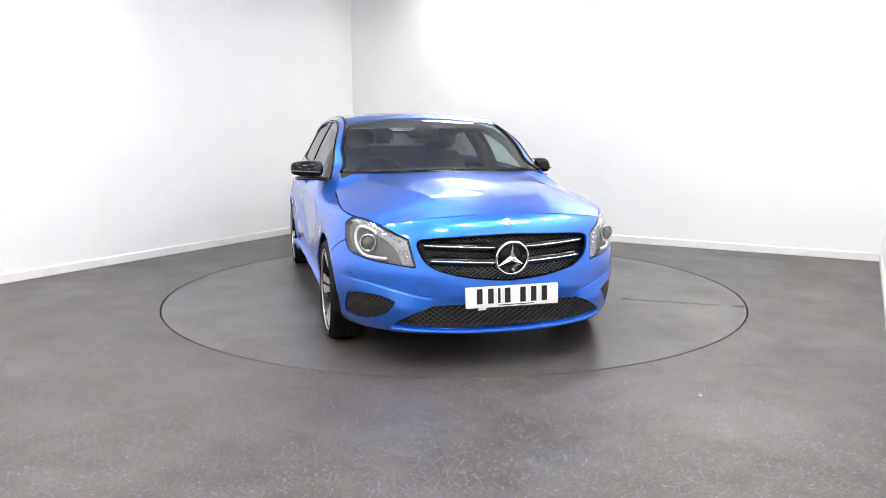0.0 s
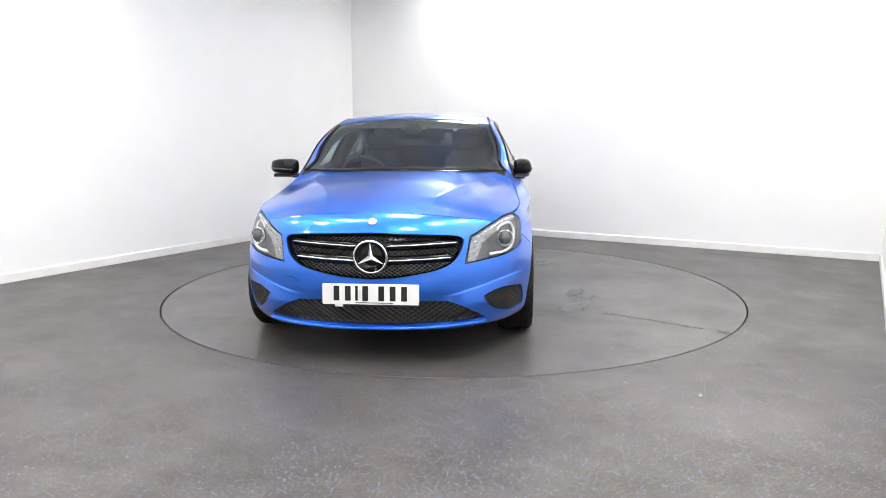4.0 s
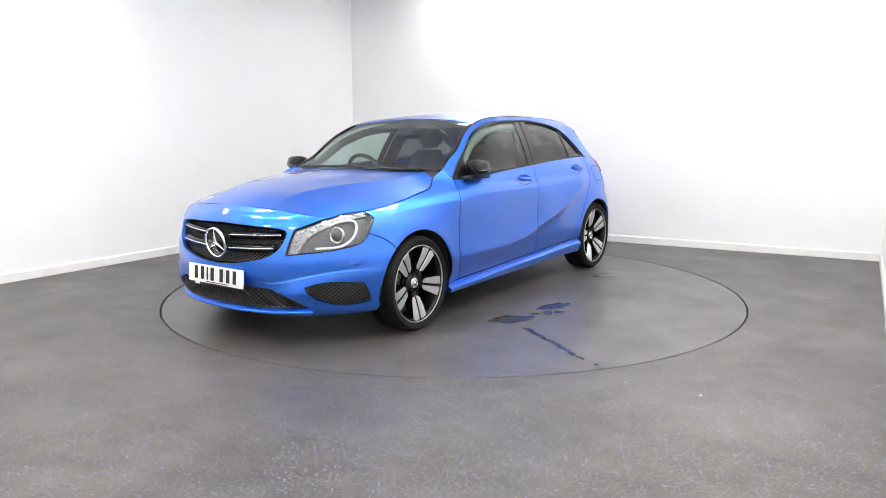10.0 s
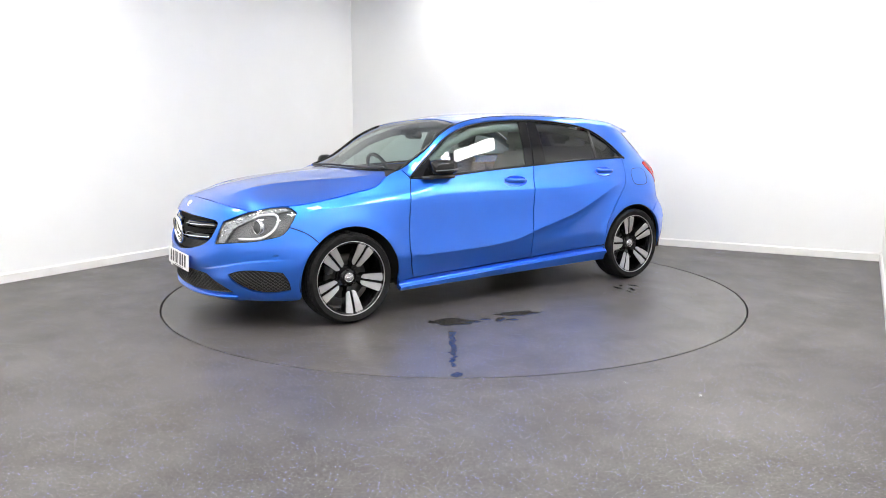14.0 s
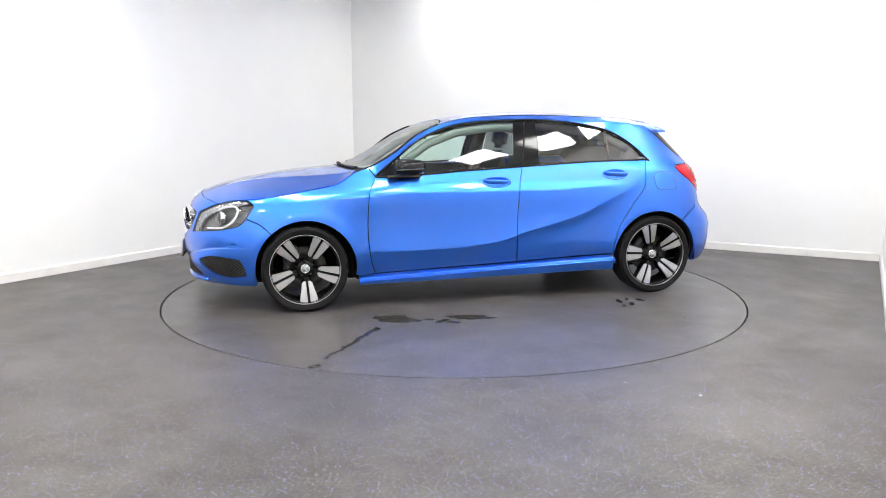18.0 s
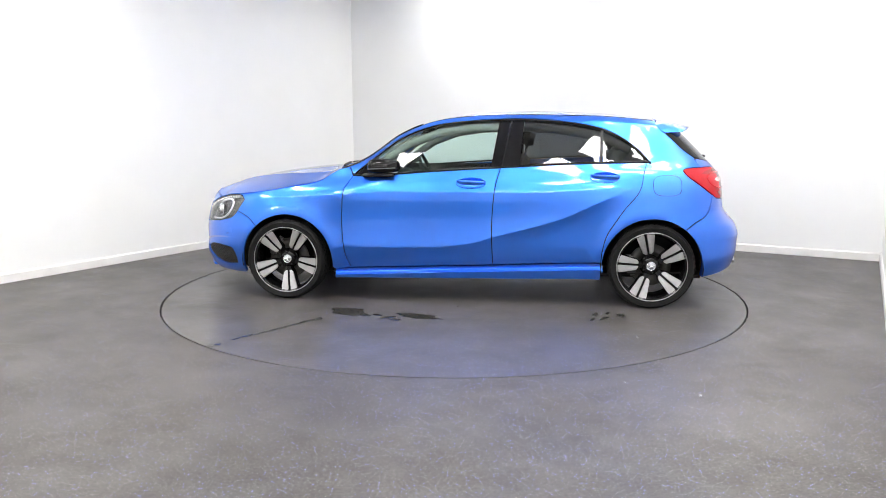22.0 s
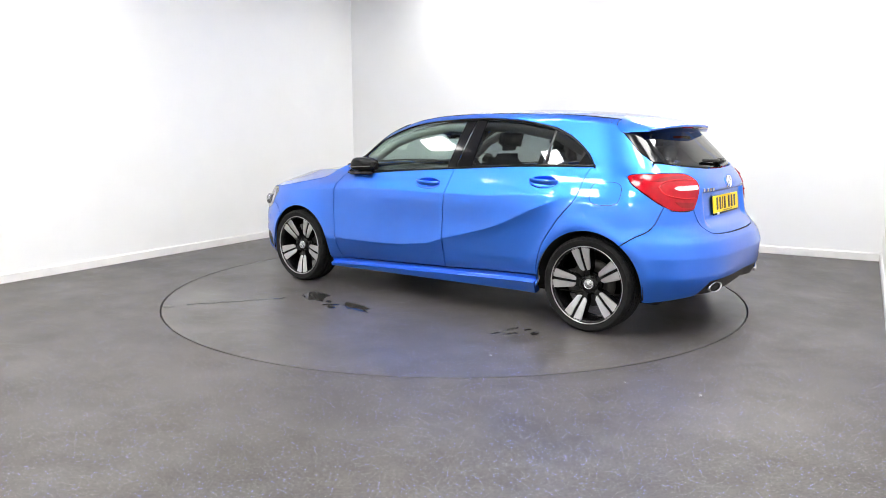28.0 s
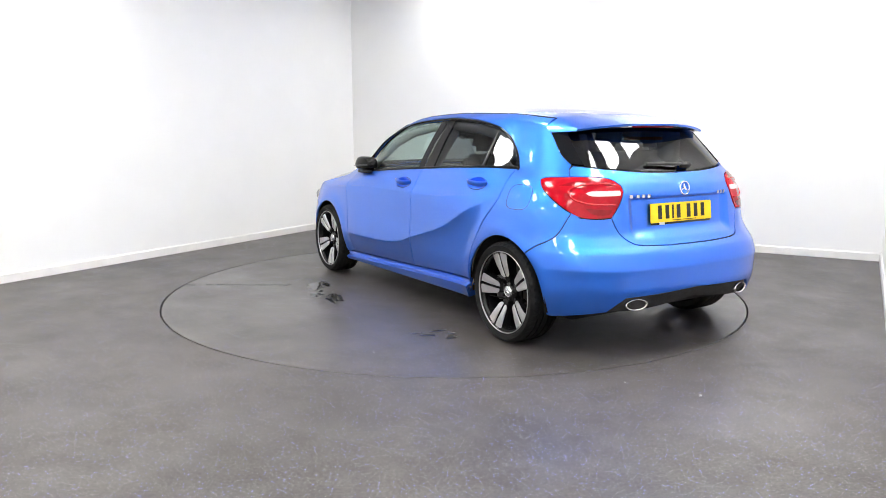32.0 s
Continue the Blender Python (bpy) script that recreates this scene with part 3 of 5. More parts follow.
# ---- the car ----
def build_car():
    car = new("car")
    tagged(car, "blue metallic five-door hatchback car standing on the turntable", "car")

    def sheet(name, poly, mat, label="", parent=None, **kw):
        return panel(name, skin, poly, mat, parent or car, label, **kw)

    def cover(name, poly, mat, label="", parent=None, **kw):
        return panel(name, top, poly, mat, parent or car, label, **kw)

    # -- shared lines, left side --
    FA, RA, AR = (1.340, .296), (-1.35, .296), .350           # wheel arches
    lamp_top = [F(.645, .761), X(1.84, .784), X(1.777, .789), X(1.735, .790)]
    lamp_tip = [X(1.735, .790), X(1.708, .774), X(1.684, .750)]
    lamp_back = [X(1.684, .750), X(1.714, .706), X(1.742, .665)]
    lamp_low = [X(1.742, .665), X(1.765, .636), X(1.80, .612), X(1.86, .597), X(1.945, .580), F(.58, .564), F(.495, .553)]
    lamp_in = [F(.495, .553), F(.508, .614), F(.522, .695)]
    lamp_brow = [F(.522, .695), F(.585, .727), F(.645, .761)]
    lead = [F(.0001, .8185), F(.214, .8135), F(.369, .8045), F(.50, .789), F(.575, .777), F(.645, .761)]
    joint_f = [X(1.742, .665), X(1.66, .630), X(1.61, .594), X(1.578, .561)]
    arch_f_bump = arc(*FA, AR, 48.5, -14)
    arch_f_fender = arc(*FA, AR, 48.5, 187)
    arch_r_quarter = arc(*RA, AR, -7, 128)
    arch_r_bump = arc(*RA, AR, 128, 190)
    door_f = [X(.835, .935), X(.872, .87), X(.893, .809), X(.906, .58), X(.889, .37), X(.852, .250)]
    gap_b = [X(-.265, .997), X(-.238, .90), X(-.222, .81), X(-.208, .582), X(-.216, .292)]
    door_r = [X(-1.30, 1.036), X(-1.278, .955), X(-1.243, .832), X(-1.142, .707), X(-1.04, .55), X(-1.0, .42), X(-.992, .328)]
    belt_f = [X(.835, .935), X(.74, .934), X(.459, .951), X(.16, .973), X(-.265, .997)]
    belt_r = [X(-.265, .997), X(-.67, 1.021), X(-1.0, 1.032), X(-1.30, 1.036)]
    lamp_r_top = [X(-1.551, .981), X(-1.57, .997), R(.68, 1.003), R(.56, 1.003), R(.485, .989), R(.446, .955)]
    lamp_r_in = [R(.446, .955), R(.445, .92), R(.485, .841), R(.528, .782)]
    lamp_r_low = [R(.528, .782), R(.60, .776), R(.69, .785), R(.752, .838), X(-1.60, .93), X(-1.551, .981)]
    gate_side = [R(.528, .782), R(.507, .723), R(.474, .671), R(.425, .638), R(.36, .628)]
    gate_low = [R(.36, .628), R(.2, .622), R(.0001, .620)]
    bump_r_top = [arch_r_bump[0], X(-1.63, .618), X(-1.73, .688), R(.722, .81)]
    glass_r_low = [R(.0001, 1.022), R(.24, 1.028), R(.44, 1.043), R(.56, 1.058), R(.625, 1.068)]
    glass_r_side = [R(.625, 1.068), R(.631, 1.124), R(.617, 1.181), R(.600, 1.245)]
    C2 = 2 * S_END

    # -- front bumper with its openings --
    grille_half = outline([F(.0001, .720), F(.30, .710), F(.44, .700), F(.474, .690), F(.486, .672), F(.472, .622), F(.440, .574), F(.360, .532), F(.18, .496), F(.0001, .481)])
    intake_half = outline([F(.0001, .362), F(.25, .358), F(.405, .352)], [F(.405, .352), F(.50, .312), F(.60, .243)], [F(.60, .243), F(.45, .232), F(.2, .226), F(.0001, .225)])
    fog = outline([F(.598, .368), F(.665, .391), F(.735, .394), X(1.80, .378)], [X(1.80, .378), X(1.765, .32), X(1.752, .262)], [X(1.752, .262), X(1.86, .250), X(1.95, .264), F(.645, .300), F(.598, .368)])
    b_half = outline(lead, lamp_brow[::-1], lamp_in[::-1], lamp_low[::-1], joint_f, arch_f_bump, [arch_f_bump[-1], X(1.70, .185), X(1.86, .186), F(.62, .188), F(.56, .180), F(.3, .185), F(.0001, .192)])
    bumper = sheet("front_bumper", mirrored(b_half), "paint", "blue front bumper with mesh intakes", holes=[mirrored(grille_half), mirrored(intake_half), fog, [(-s, z) for s, z in fog]], grid=.022, flange=.016,
                   lines=[[(sg * s, float(.385 + .075 * step(.36, .80, float(wrap(s, .42)[1]))) + dz) for s in np.linspace(.32, 1.05, 50)] for sg in (1, -1) for dz in (-.010, 0, .010)])
    for sd in (1, -1):
        f = sheet("fog_grille", fog, "plastic", "black honeycomb fog lamp insert", bumper, deep=.016, gap=-.002, flange=.01, side=sd, grid=.03)
        mesh_bars("mesh_bar", fog, .030, .022, .006, f, sd)
        # washer flap and tow eye lines
        sheet("washer_flap", outline([X(1.885, .525), X(1.80, .535)], [X(1.80, .535), X(1.80, .490)], [X(1.80, .490), X(1.885, .478)], [X(1.885, .478), X(1.885, .525)]), "paint", "", bumper, deep=-.0015, gap=0, flange=.004, side=sd)
    intake = sheet("lower_intake", mirrored(intake_half), "plastic", "black honeycomb lower air intake", bumper, deep=.03, gap=-.004, flange=.012, grid=.03)
    mesh_bars("mesh_bar", mirrored(intake_half), .040, .026, .010, intake, 1)
    # splitter lip under the intake
    lip = [skin(np.array([s]), np.array([.206 + .012 * (abs(y) / .6) ** 2]), -.004)[0][0] for y in np.linspace(-.6, .6, 41) for s in [math.copysign(s_at(abs(y) + 1e-4, .206, 1, "front"), y)]]
    part("splitter_lip", tube_bm(lip, .011, 8), "paint", bumper)
    tow = outline([F(.395, .437), F(.42, .468), F(.485, .475)], [F(.485, .475), F(.50, .455), F(.49, .418)], [F(.49, .418), F(.44, .405), F(.395, .437)])
    loop_line("tow_cover_gap", tow, "under", bumper, -1, .0013)
    # -- radiator grille --
    gr = sheet("radiator_grille", mirrored(grille_half), "gloss_black", "black radiator grille with chrome edged louvres", deep=.045, gap=-.004, flange=.02, grid=.03)
    # lower mesh paler, upper darker: the light it catches is in the colour
    mesh_bars("mesh_bar", mirrored(outline([F(.0001, .566), F(.25, .568), F(.440, .574)], [F(.440, .574), F(.360, .532), F(.18, .496), F(.0001, .481)])), .030, .020, .034, gr, 1)
    mesh_bars("mesh_bar", mirrored(outline([F(.0001, .720), F(.30, .710), F(.44, .700), F(.474, .690), F(.486, .672), F(.472, .622), F(.442, .576)], [F(.442, .576), F(.25, .571), F(.0001, .569)])), .030, .020, .036, gr, 1, "plastic")
    for z0, ye in ((.655, .455), (.578, .425)):
        for sd in (1, -1):
            ys = np.linspace(.085, ye, 20)
            s = np.array([s_at(y, z0, 1, "front") for y in ys])
            zz = z0 + .018 * (ys / .45)
            bm = bmesh.new()
            rows = []
            for dz, dp in ((-.025, .036), (-.022, .022), (-.004, .012), (.020, .022), (.024, .036)):
                p, n = skin(s, zz + dz, dp)
                rows.append([bm.verts.new(q) for q in p])
            for a, b in zip(rows, rows[1:]):
                for i in range(len(a) - 1):
                    bm.faces.new((a[i], a[i + 1], b[i + 1], b[i]))
            bm.faces.new([r[0] for r in rows])
            bm.faces.new([r[-1] for r in rows][::-1])
            bmesh.ops.recalc_face_normals(bm, faces=bm.faces[:])
            if sd < 0:
                bmesh.ops.scale(bm, vec=(1, -1, 1), verts=bm.verts)
                bmesh.ops.reverse_faces(bm, faces=bm.faces[:])
            lv = part("louvre", bm, "gloss_black", gr)
            p, n = skin(s, zz - .004, .010)
            part("chrome_edge", tube_bm([(q[0], q[1] * sd, q[2]) for q in p], .0045, 8), "chrome", lv, "chrome strip")
    emblem(gr, (2.216, 0, .600), .0935, 8, True)
    # bonnet badge
    b = part("bonnet_badge", lathe_bm([(.001, .008), (.012, .008), (.0215, .005), (.024, 0), (.024, -.01)], 32), "chrome", bumper, "small round silver badge")
    b.matrix_basis = pose(2.137, 0, .778, 0, 0, -90) @ pose(0, 0, 0, 35, 0, 0)
    number_plate(bumper, (2.232, 0, .401), 0, 4, "plate_white", "white front number plate with black bars", True)

    # -- bonnet, cowl, windscreen, roof --
    xs = np.linspace(2.066, .995, 62)
    ey = edge_y(xs)
    hood_half = [(x, max(y - .0055, 0)) for x, y in zip(xs, ey)]
    rear = [(.925 + .135 * (1 - (y / .72) ** 2) + (.070 - .135 * (1 - ((ey[-1] - .0055) / .72) ** 2)) * float(step(.62, ey[-1] - .0055, y)), y) for y in np.linspace(ey[-1] - .0055, 0, 40)]
    half = hood_half + rear[1:]
    cover("bonnet", half + [(x, -y) for x, y in half[::-1] if y > 1e-6], "paint", "blue bonnet with soft creases", grid=.03, gap=.001, flange=.014,
          lines=[[(x, sg * float(.30 + .27 * step(2.0, 1.05, x) + dy)) for x in np.linspace(2.0, 1.08, 60)] for sg in (1, -1) for dy in (-.009, 0, .009)])
    base = lambda y: .885 + .135 * (1 - (abs(y) / .72) ** 2)
    cowl = [(1.03 + .080 * (1 - (y / .729) ** 2), y) for y in np.linspace(-.72, .72, 40)] + [(base(y) - .03, y) for y in np.linspace(.70, -.70, 40)]
    cover("cowl", cowl, "plastic", "black plastic cowl under the windscreen", deep=.012, gap=0, grid=.04)
    head = lambda y: .235 + .10 * (abs(y) / .6) ** 2
    xs = np.linspace(base(.705), .335, 40)
    ws = [(x, float(edge_y(x)) - .003) for x in xs] + [(head(y), y) for y in np.linspace(.59, -.59, 40)] + [(x, -float(edge_y(x)) + .003) for x in xs[::-1]] + [(base(y), y) for y in np.linspace(-.70, .70, 40)]
    ins = [(x + .0, float(edge_y(x)) - .040) for x in np.linspace(base(.665) + .0, .355, 40)] + [(head(y) + .03, y) for y in np.linspace(.555, -.555, 40)] + [(x, -float(edge_y(x)) + .040) for x in np.linspace(.355, base(.665), 40)] + [(base(y) - .022, y) for y in np.linspace(-.655, .655, 40)]
    cover("windscreen", ws, "screen", "raked clear windscreen", gap=0, grid=.04, flange=.004, deep=.002)
    cover("screen_border", ws, "gloss_black", "black printed border", holes=[ins], gap=0, grid=.04, flange=.0, deep=.005)
    for sd in (1, -1):
        xs = np.linspace(base(.705) + .01, .33, 30)
        p, n = top(xs, edge_y(xs) - .012, .001)
        part("screen_trim", tube_bm([(q[0], q[1] * sd, q[2]) for q in p], .010, 6), "gloss_black", car, "black windscreen side trim")
    xs = np.linspace(.32, -1.385, 70)
    rf = [(x, float(edge_y(x)) - .014) for x in xs] + [(-1.385 - .02 * (1 - (y / .5) ** 2), y) for y in np.linspace(float(edge_y(-1.385)) - .014, -float(edge_y(-1.385)) + .014, 24)] + [(x, -float(edge_y(x)) + .014) for x in xs[::-1]] + [(head(y) - .012, y) for y in np.linspace(-.575, .575, 40)]
    cover("roof", rf, "paint", "blue roof panel", gap=0, grid=.045, flange=.012)
    for sd in (1, -1):
        xs = np.linspace(.32, -1.38, 50)
        p, n = top(xs, edge_y(xs) - .007, .003)
        part("roof_strip", tube_bm([(q[0], q[1] * sd, q[2]) for q in p], .0045, 6), "under", car, "dark roof joint")
    cover("roof_lining", [(.28, .50), (-1.35, .46), (-1.35, -.46), (.28, -.50)], "lining", "grey roof lining", deep=.045, gap=0, grid=.12, flange=0)

    # -- sides --
    for sd in (1, -1):
        seam_f = [X(x, float(edge_z(x))) for x in (1.705, 1.64, 1.45, 1.30, 1.15, 1.10, 1.05, .99, .93, .875)]
        seam_f[0] = X(1.735, .790)
        fender = outline(lamp_tip, lamp_back, joint_f, arch_f_fender, [arch_f_fender[-1], X(.965, .235), X(.852, .250)], door_f[::-1], [X(.835, .935), seam_f[-1]], seam_f[::-1])
        sheet("front_fender", fender, "paint", "", side=sd, lines=[[X(x, float(ridge_up(x)) + dz) for x in np.linspace(1.60, .90, 40)] for dz in (-.008, 0, .008)])
        fd = sheet("front_door", outline(door_f[::-1], belt_f, gap_b, [X(-.216, .292), X(.4, .268), X(.852, .250)]), "paint", "", side=sd, holes=[dish_loop(-.053, .890)], lines=creases(.80, -.20))
        rd = sheet("rear_door", outline(gap_b[::-1], belt_r, door_r, [X(-.992, .328), X(-.6, .312), X(-.216, .292)]), "paint", "", side=sd, holes=[dish_loop(-1.01, .934)], lines=creases(-.23, -1.20))
        sill(car, sd)
        seam_r = [X(x, float(edge_z(x))) for x in (.875, .80, .67, .50, .33, .16, -.05, -.4, -.8, -1.15, -1.38)]
        wt = [X(x, float(window_top(x)) + .012) for x in (-1.325, -1.248, -1.116, -.944, -.688, -.40, -.053, .158, .328, .498, .669, .835)]
        quarter = outline(seam_r, [seam_r[-1], X(-1.392, 1.288), R(.600, 1.245)], glass_r_side[::-1], [R(.625, 1.068), R(.65, 1.04), R(.672, 1.003)], lamp_r_top[:3][::-1], lamp_r_low[::-1][:4], bump_r_top[::-1], arch_r_quarter[::-1], [arch_r_quarter[0], X(-1.0, .30), X(-.992, .328)], door_r[::-1], [X(-1.30, 1.036), X(-1.33, 1.037)], wt)
        sheet("side_frame", quarter, "paint", "blue side frame with roof rail and rear quarter", side=sd, grid=.022)
        sheet("frame_lining", quarter, "lining", "grey pillar lining", side=sd, grid=.05, deep=.024, gap=.006, flange=0)
        flap = [X(-1.44 + .098 * math.copysign(abs(math.cos(a)) ** .62, math.cos(a)), .880 + .070 * math.copysign(abs(math.sin(a)) ** .62, math.sin(a))) for a in np.linspace(0, 2 * math.pi, 40, endpoint=False)]
        if sd > 0:
            loop_line("fuel_flap_gap", flap, "under", car, sd)
        for dr, px, pz in ((fd, -.053, .893), (rd, -1.01, .938)):
            door_handle(dr, px, pz, sd)
        windows(car, fd, rd, sd)
        mirror(fd, sd)
        headlamp(car, outline(lamp_top, lamp_tip, lamp_back, lamp_low, lamp_in, lamp_brow), sd)
        tail_lamp(car, outline(lamp_r_top, lamp_r_in, lamp_r_low), sd)
        # wheel arch liner
        for (ax, az) in (FA, RA):
            bm = lathe_bm([(AR + .012, -.02), (AR + .012, -.30), (.05, -.31)], 48)
            cut = [v for v in bm.verts if v.co.z < -.08]
            bmesh.ops.delete(bm, geom=cut, context="VERTS")
            bmesh.ops.translate(bm, vec=(ax, .87, az), verts=bm.verts)
            if sd < 0:
                bmesh.ops.scale(bm, vec=(1, -1, 1), verts=bm.verts)
            part("arch_liner", bm, "under", car)

    # -- tail --
    gate_half = outline([R(.0001, 1.018), R(.24, 1.024), R(.44, 1.039), R(.56, 1.054), R(.622, 1.063)], [R(.622, 1.063), R(.65, 1.04), R(.672, 1.003)], lamp_r_top[2:], lamp_r_in, gate_side, gate_low)
    gate = sheet("tailgate", mirrored(gate_half, C2), "paint", "blue tailgate", grid=.014)
    rb_half = outline(gate_low[::-1], gate_side[::-1], lamp_r_low[:3], [R(.69, .785), R(.722, .81)], bump_r_top[::-1], arch_r_bump, [arch_r_bump[-1], X(-1.72, .228), R(.735, .246), R(.603, .270)], [R(.603, .270), R(.560, .312), R(.515, .350)], [R(.515, .350), R(.27, .360), R(.0001, .370)])
    rb = sheet("rear_bumper", mirrored(rb_half, C2), "paint", "blue rear bumper", grid=.022, flange=.02)
    df_half = outline([R(.0001, .366), R(.27, .356), R(.512, .346)], [R(.512, .346), R(.556, .309), R(.598, .266)], [R(.598, .266), R(.5, .262), R(.37, .266), R(.2, .285), R(.0001, .308)])
    sheet("diffuser", mirrored(df_half, C2), "plastic", "black plastic rear diffuser", rb, deep=.012, flange=.05, grid=.03)
    for sd in (1, -1):
        bm = lathe_bm([(.058, .0), (.066, .006), (.068, 0), (.066, -.05), (.060, -.05), (.056, -.12), (.001, -.12)], 40)
        bmesh.ops.scale(bm, vec=(1.05, 1, .46), verts=bm.verts)
        e = part("exhaust_tip", bm, "chrome", rb, "oval chrome exhaust tip")
        e.matrix_basis = pose(-2.012, .445 * sd, .308, 0, 0, 90 - 12 * sd)
        # dark disc that stands in for the shade inside the pipe
        bm = lathe_bm([(.001, -.03), (.057, -.03), (.057, -.10)], 32)
        bmesh.ops.scale(bm, vec=(1.05, 1, .46), verts=bm.verts)
        part("pipe_dark_disc", bm, "under", e)
    rg_half = outline(glass_r_low, glass_r_side, [R(.600, 1.245), R(.52, 1.264), R(.3, 1.278), R(.0001, 1.285)])
    sheet("rear_window", mirrored(rg_half, C2), "rear_glass", "dark tinted rear window", gate, grid=.03, flange=.004, deep=.003)
    rim_half = outline([R(.0001, 1.036), R(.24, 1.042), R(.44, 1.058), R(.515, 1.076), R(.53, 1.11), R(.495, 1.24)], [R(.495, 1.24), R(.3, 1.252), R(.0001, 1.257)])
    sheet("window_border", mirrored(rg_half, C2), "gloss_black", "gloss black border and side trims", gate, holes=[mirrored(rim_half, C2)], grid=.03, deep=.006, flange=0)
    for sd in (1, -1):
        sheet("side_fin", outline(glass_r_side, [R(.600, 1.245), R(.540, 1.259)], [R(.540, 1.259), R(.553, 1.20), R(.566, 1.13), R(.574, 1.062)], [R(.574, 1.062), R(.625, 1.068)]), "gloss_black", "gloss black air guide beside the rear window", gate, side=sd, grid=.02, deep=-.003, flange=.008)
    spoiler(car)
    # wiper of the rear window
    a = Vector(skin(np.array([C2 - R(.11, 1.05)[0]]), np.array([1.05]), -.014)[0][0])
    bpt = Vector(skin(np.array([R(.20, 1.062)[0]]), np.array([1.062]), -.012)[0][0])
    rw = part("rear_wiper", tube_bm([a, a.lerp(bpt, .3) + Vector((-.006, 0, .004)), bpt], .010, 8), "plastic", gate, "black rear wiper arm")
    m = box_bm((.05, .09, .035), .012)
    w2 = part("wiper_mount", m, "plastic", rw)
    w2.matrix_basis = Matrix.Translation(a + Vector((.0, .01, 0)))
    number_plate(gate, (-1.912, 0, .793), 180, 6, "plate_yellow", "yellow rear number plate with black bars", False)
    emblem(gate, (-1.918, 0, .930), .040, -8, False)
    # model lettering stands as plain bars
    for yc, n, w in ((.345, 4, .028), (-.345, 3, .022)):
        for i in range(n):
            y = yc - (i - (n - 1) / 2) * (w + .010) - (.008 if n == 4 and i > 0 else 0)
            s = s_at(abs(y), .895, 1, "rear")
            p, nn = skin(np.array([s if y > 0 else C2 - s]), np.array([.895]), -.003)
            ob = part("model_bar", box_bm((.004, w * .8, .019), .0015), "satin", gate, "", smooth=False)
            ob.matrix_basis = Matrix.Translation(p[0]) @ Matrix.Rotation(math.atan2(nn[0][1], nn[0][0]), 4, "Z")
    # -- dark shell behind the panels, added to keep their gaps dark; floor pan --
    lowz = .20
    sh = outline([F(.0001, .79), F(.35, .775), F(.5, .75), F(.6, .70), X(1.80, .70), X(1.45, .78), X(1.0, .90), X(.80, .90), X(-.2, .96), X(-1.2, 1.0), X(-1.45, 1.0), R(.66, 1.0), R(.5, 1.0), R(.0001, .99)],
                 [R(.0001, .99), R(.0001, .325)], [R(.0001, .325), R(.5, .285), X(-1.74, .245)], arc(*RA, AR + .015, -12, 192), [X(-1.02, .215), X(.99, .19)], arc(*FA, AR + .015, 192, -12), [X(1.72, .20), F(.5, .205), F(.0001, .205)])
    for sd in (1, -1):
        sheet("dark_backing", sh, "under", "dark shell added behind the panels to keep gaps dark", deep=.050, gap=0, grid=.05, flange=0, side=sd)
    part("floor_pan", box_bm((3.5, 1.36, .05), .02, (0, 0, .215)), "under", car, "dark underbody")
    part("bulkhead", box_bm((.03, 1.30, .62), .01, (1.0, 0, .55)), "under", car)
    part("engine_bay", box_bm((.9, .98, .45), .05, (1.50, 0, .48)), "under", car)
    part("boot_floor", box_bm((.75, 1.3, .04), .01, (-1.45, 0, .58)), "trim", car)
    part("rear_valance", box_bm((.40, .60, .10), .045, (-1.72, -.06, .300), 4), "under", car, "black underbody at the tail")
    interior(car)
    wheels(car)
    shift = Matrix.Translation((CAR_X, CAR_Y, 0))
    for o in list(car.children):
        o.matrix_basis = shift @ o.matrix_basis
    return car


def sill_line(x):
    return .204 - .043 * (x - .95)


def sill(car, sd):
    """Sill panel: a ledge that catches the light over a darker lower face."""
    up = curve([(.972, .236), (.852, .246), (.4, .264), (-.216, .288), (-.6, .308), (-.99, .324)])
    low = curve([(.965, .171), (-.26, .190), (-.99, .205)])
    bm = bmesh.new()
    rows = []
    for x in np.linspace(.968, -.988, 90):
        k, u, w = sill_line(x), float(up(x)), float(low(x))
        zs = [u - .002] + [k + (u - .004 - k) * t for t in (1, .75, .5)] + [k + dz for dz in (.015, .011, .007, .003, -.001, -.005, -.009, -.013)] + [k - .013 + (w - k + .013) * t for t in (.33, .66, 1)]
        q = [X(x, z) for z in zs]
        p, _ = skin(np.array([v[0] for v in q]), np.array([v[1] for v in q]), np.array([.03] + [0.0] * (len(q) - 1)))
        p = list(p) + [p[-1] - (0, .05, -.01)]
        rows.append([bm.verts.new((v[0], v[1] * sd, v[2])) for v in p])
    for r0, r1 in zip(rows, rows[1:]):
        for m in range(len(r0) - 1):
            bm.faces.new((r0[m], r0[m + 1], r1[m + 1], r1[m])[::sd])
    for r in (rows[0], rows[-1]):
        bm.faces.new(r)
    bmesh.ops.recalc_face_normals(bm, faces=bm.faces[:])
    part("sill", bm, "paint", car, "blue sill panel").data.set_sharp_from_angle(angle=radians(50))


def creases(x0, x1):
    return [[X(x, float(r(x)) + dz) for x in np.linspace(x0, x1, 50)] for r in (ridge_up, ridge_low) for dz in (-.008, 0, .008)]


def loop_line(name, poly, mat, parent, sd, r=.0022):
    p = np.array(poly)
    q, _ = skin(p[:, 0], p[:, 1], 0.0006)
    part(name, tube_bm([(a[0], a[1] * sd, a[2]) for a in q], r, 5, True), mat, parent)


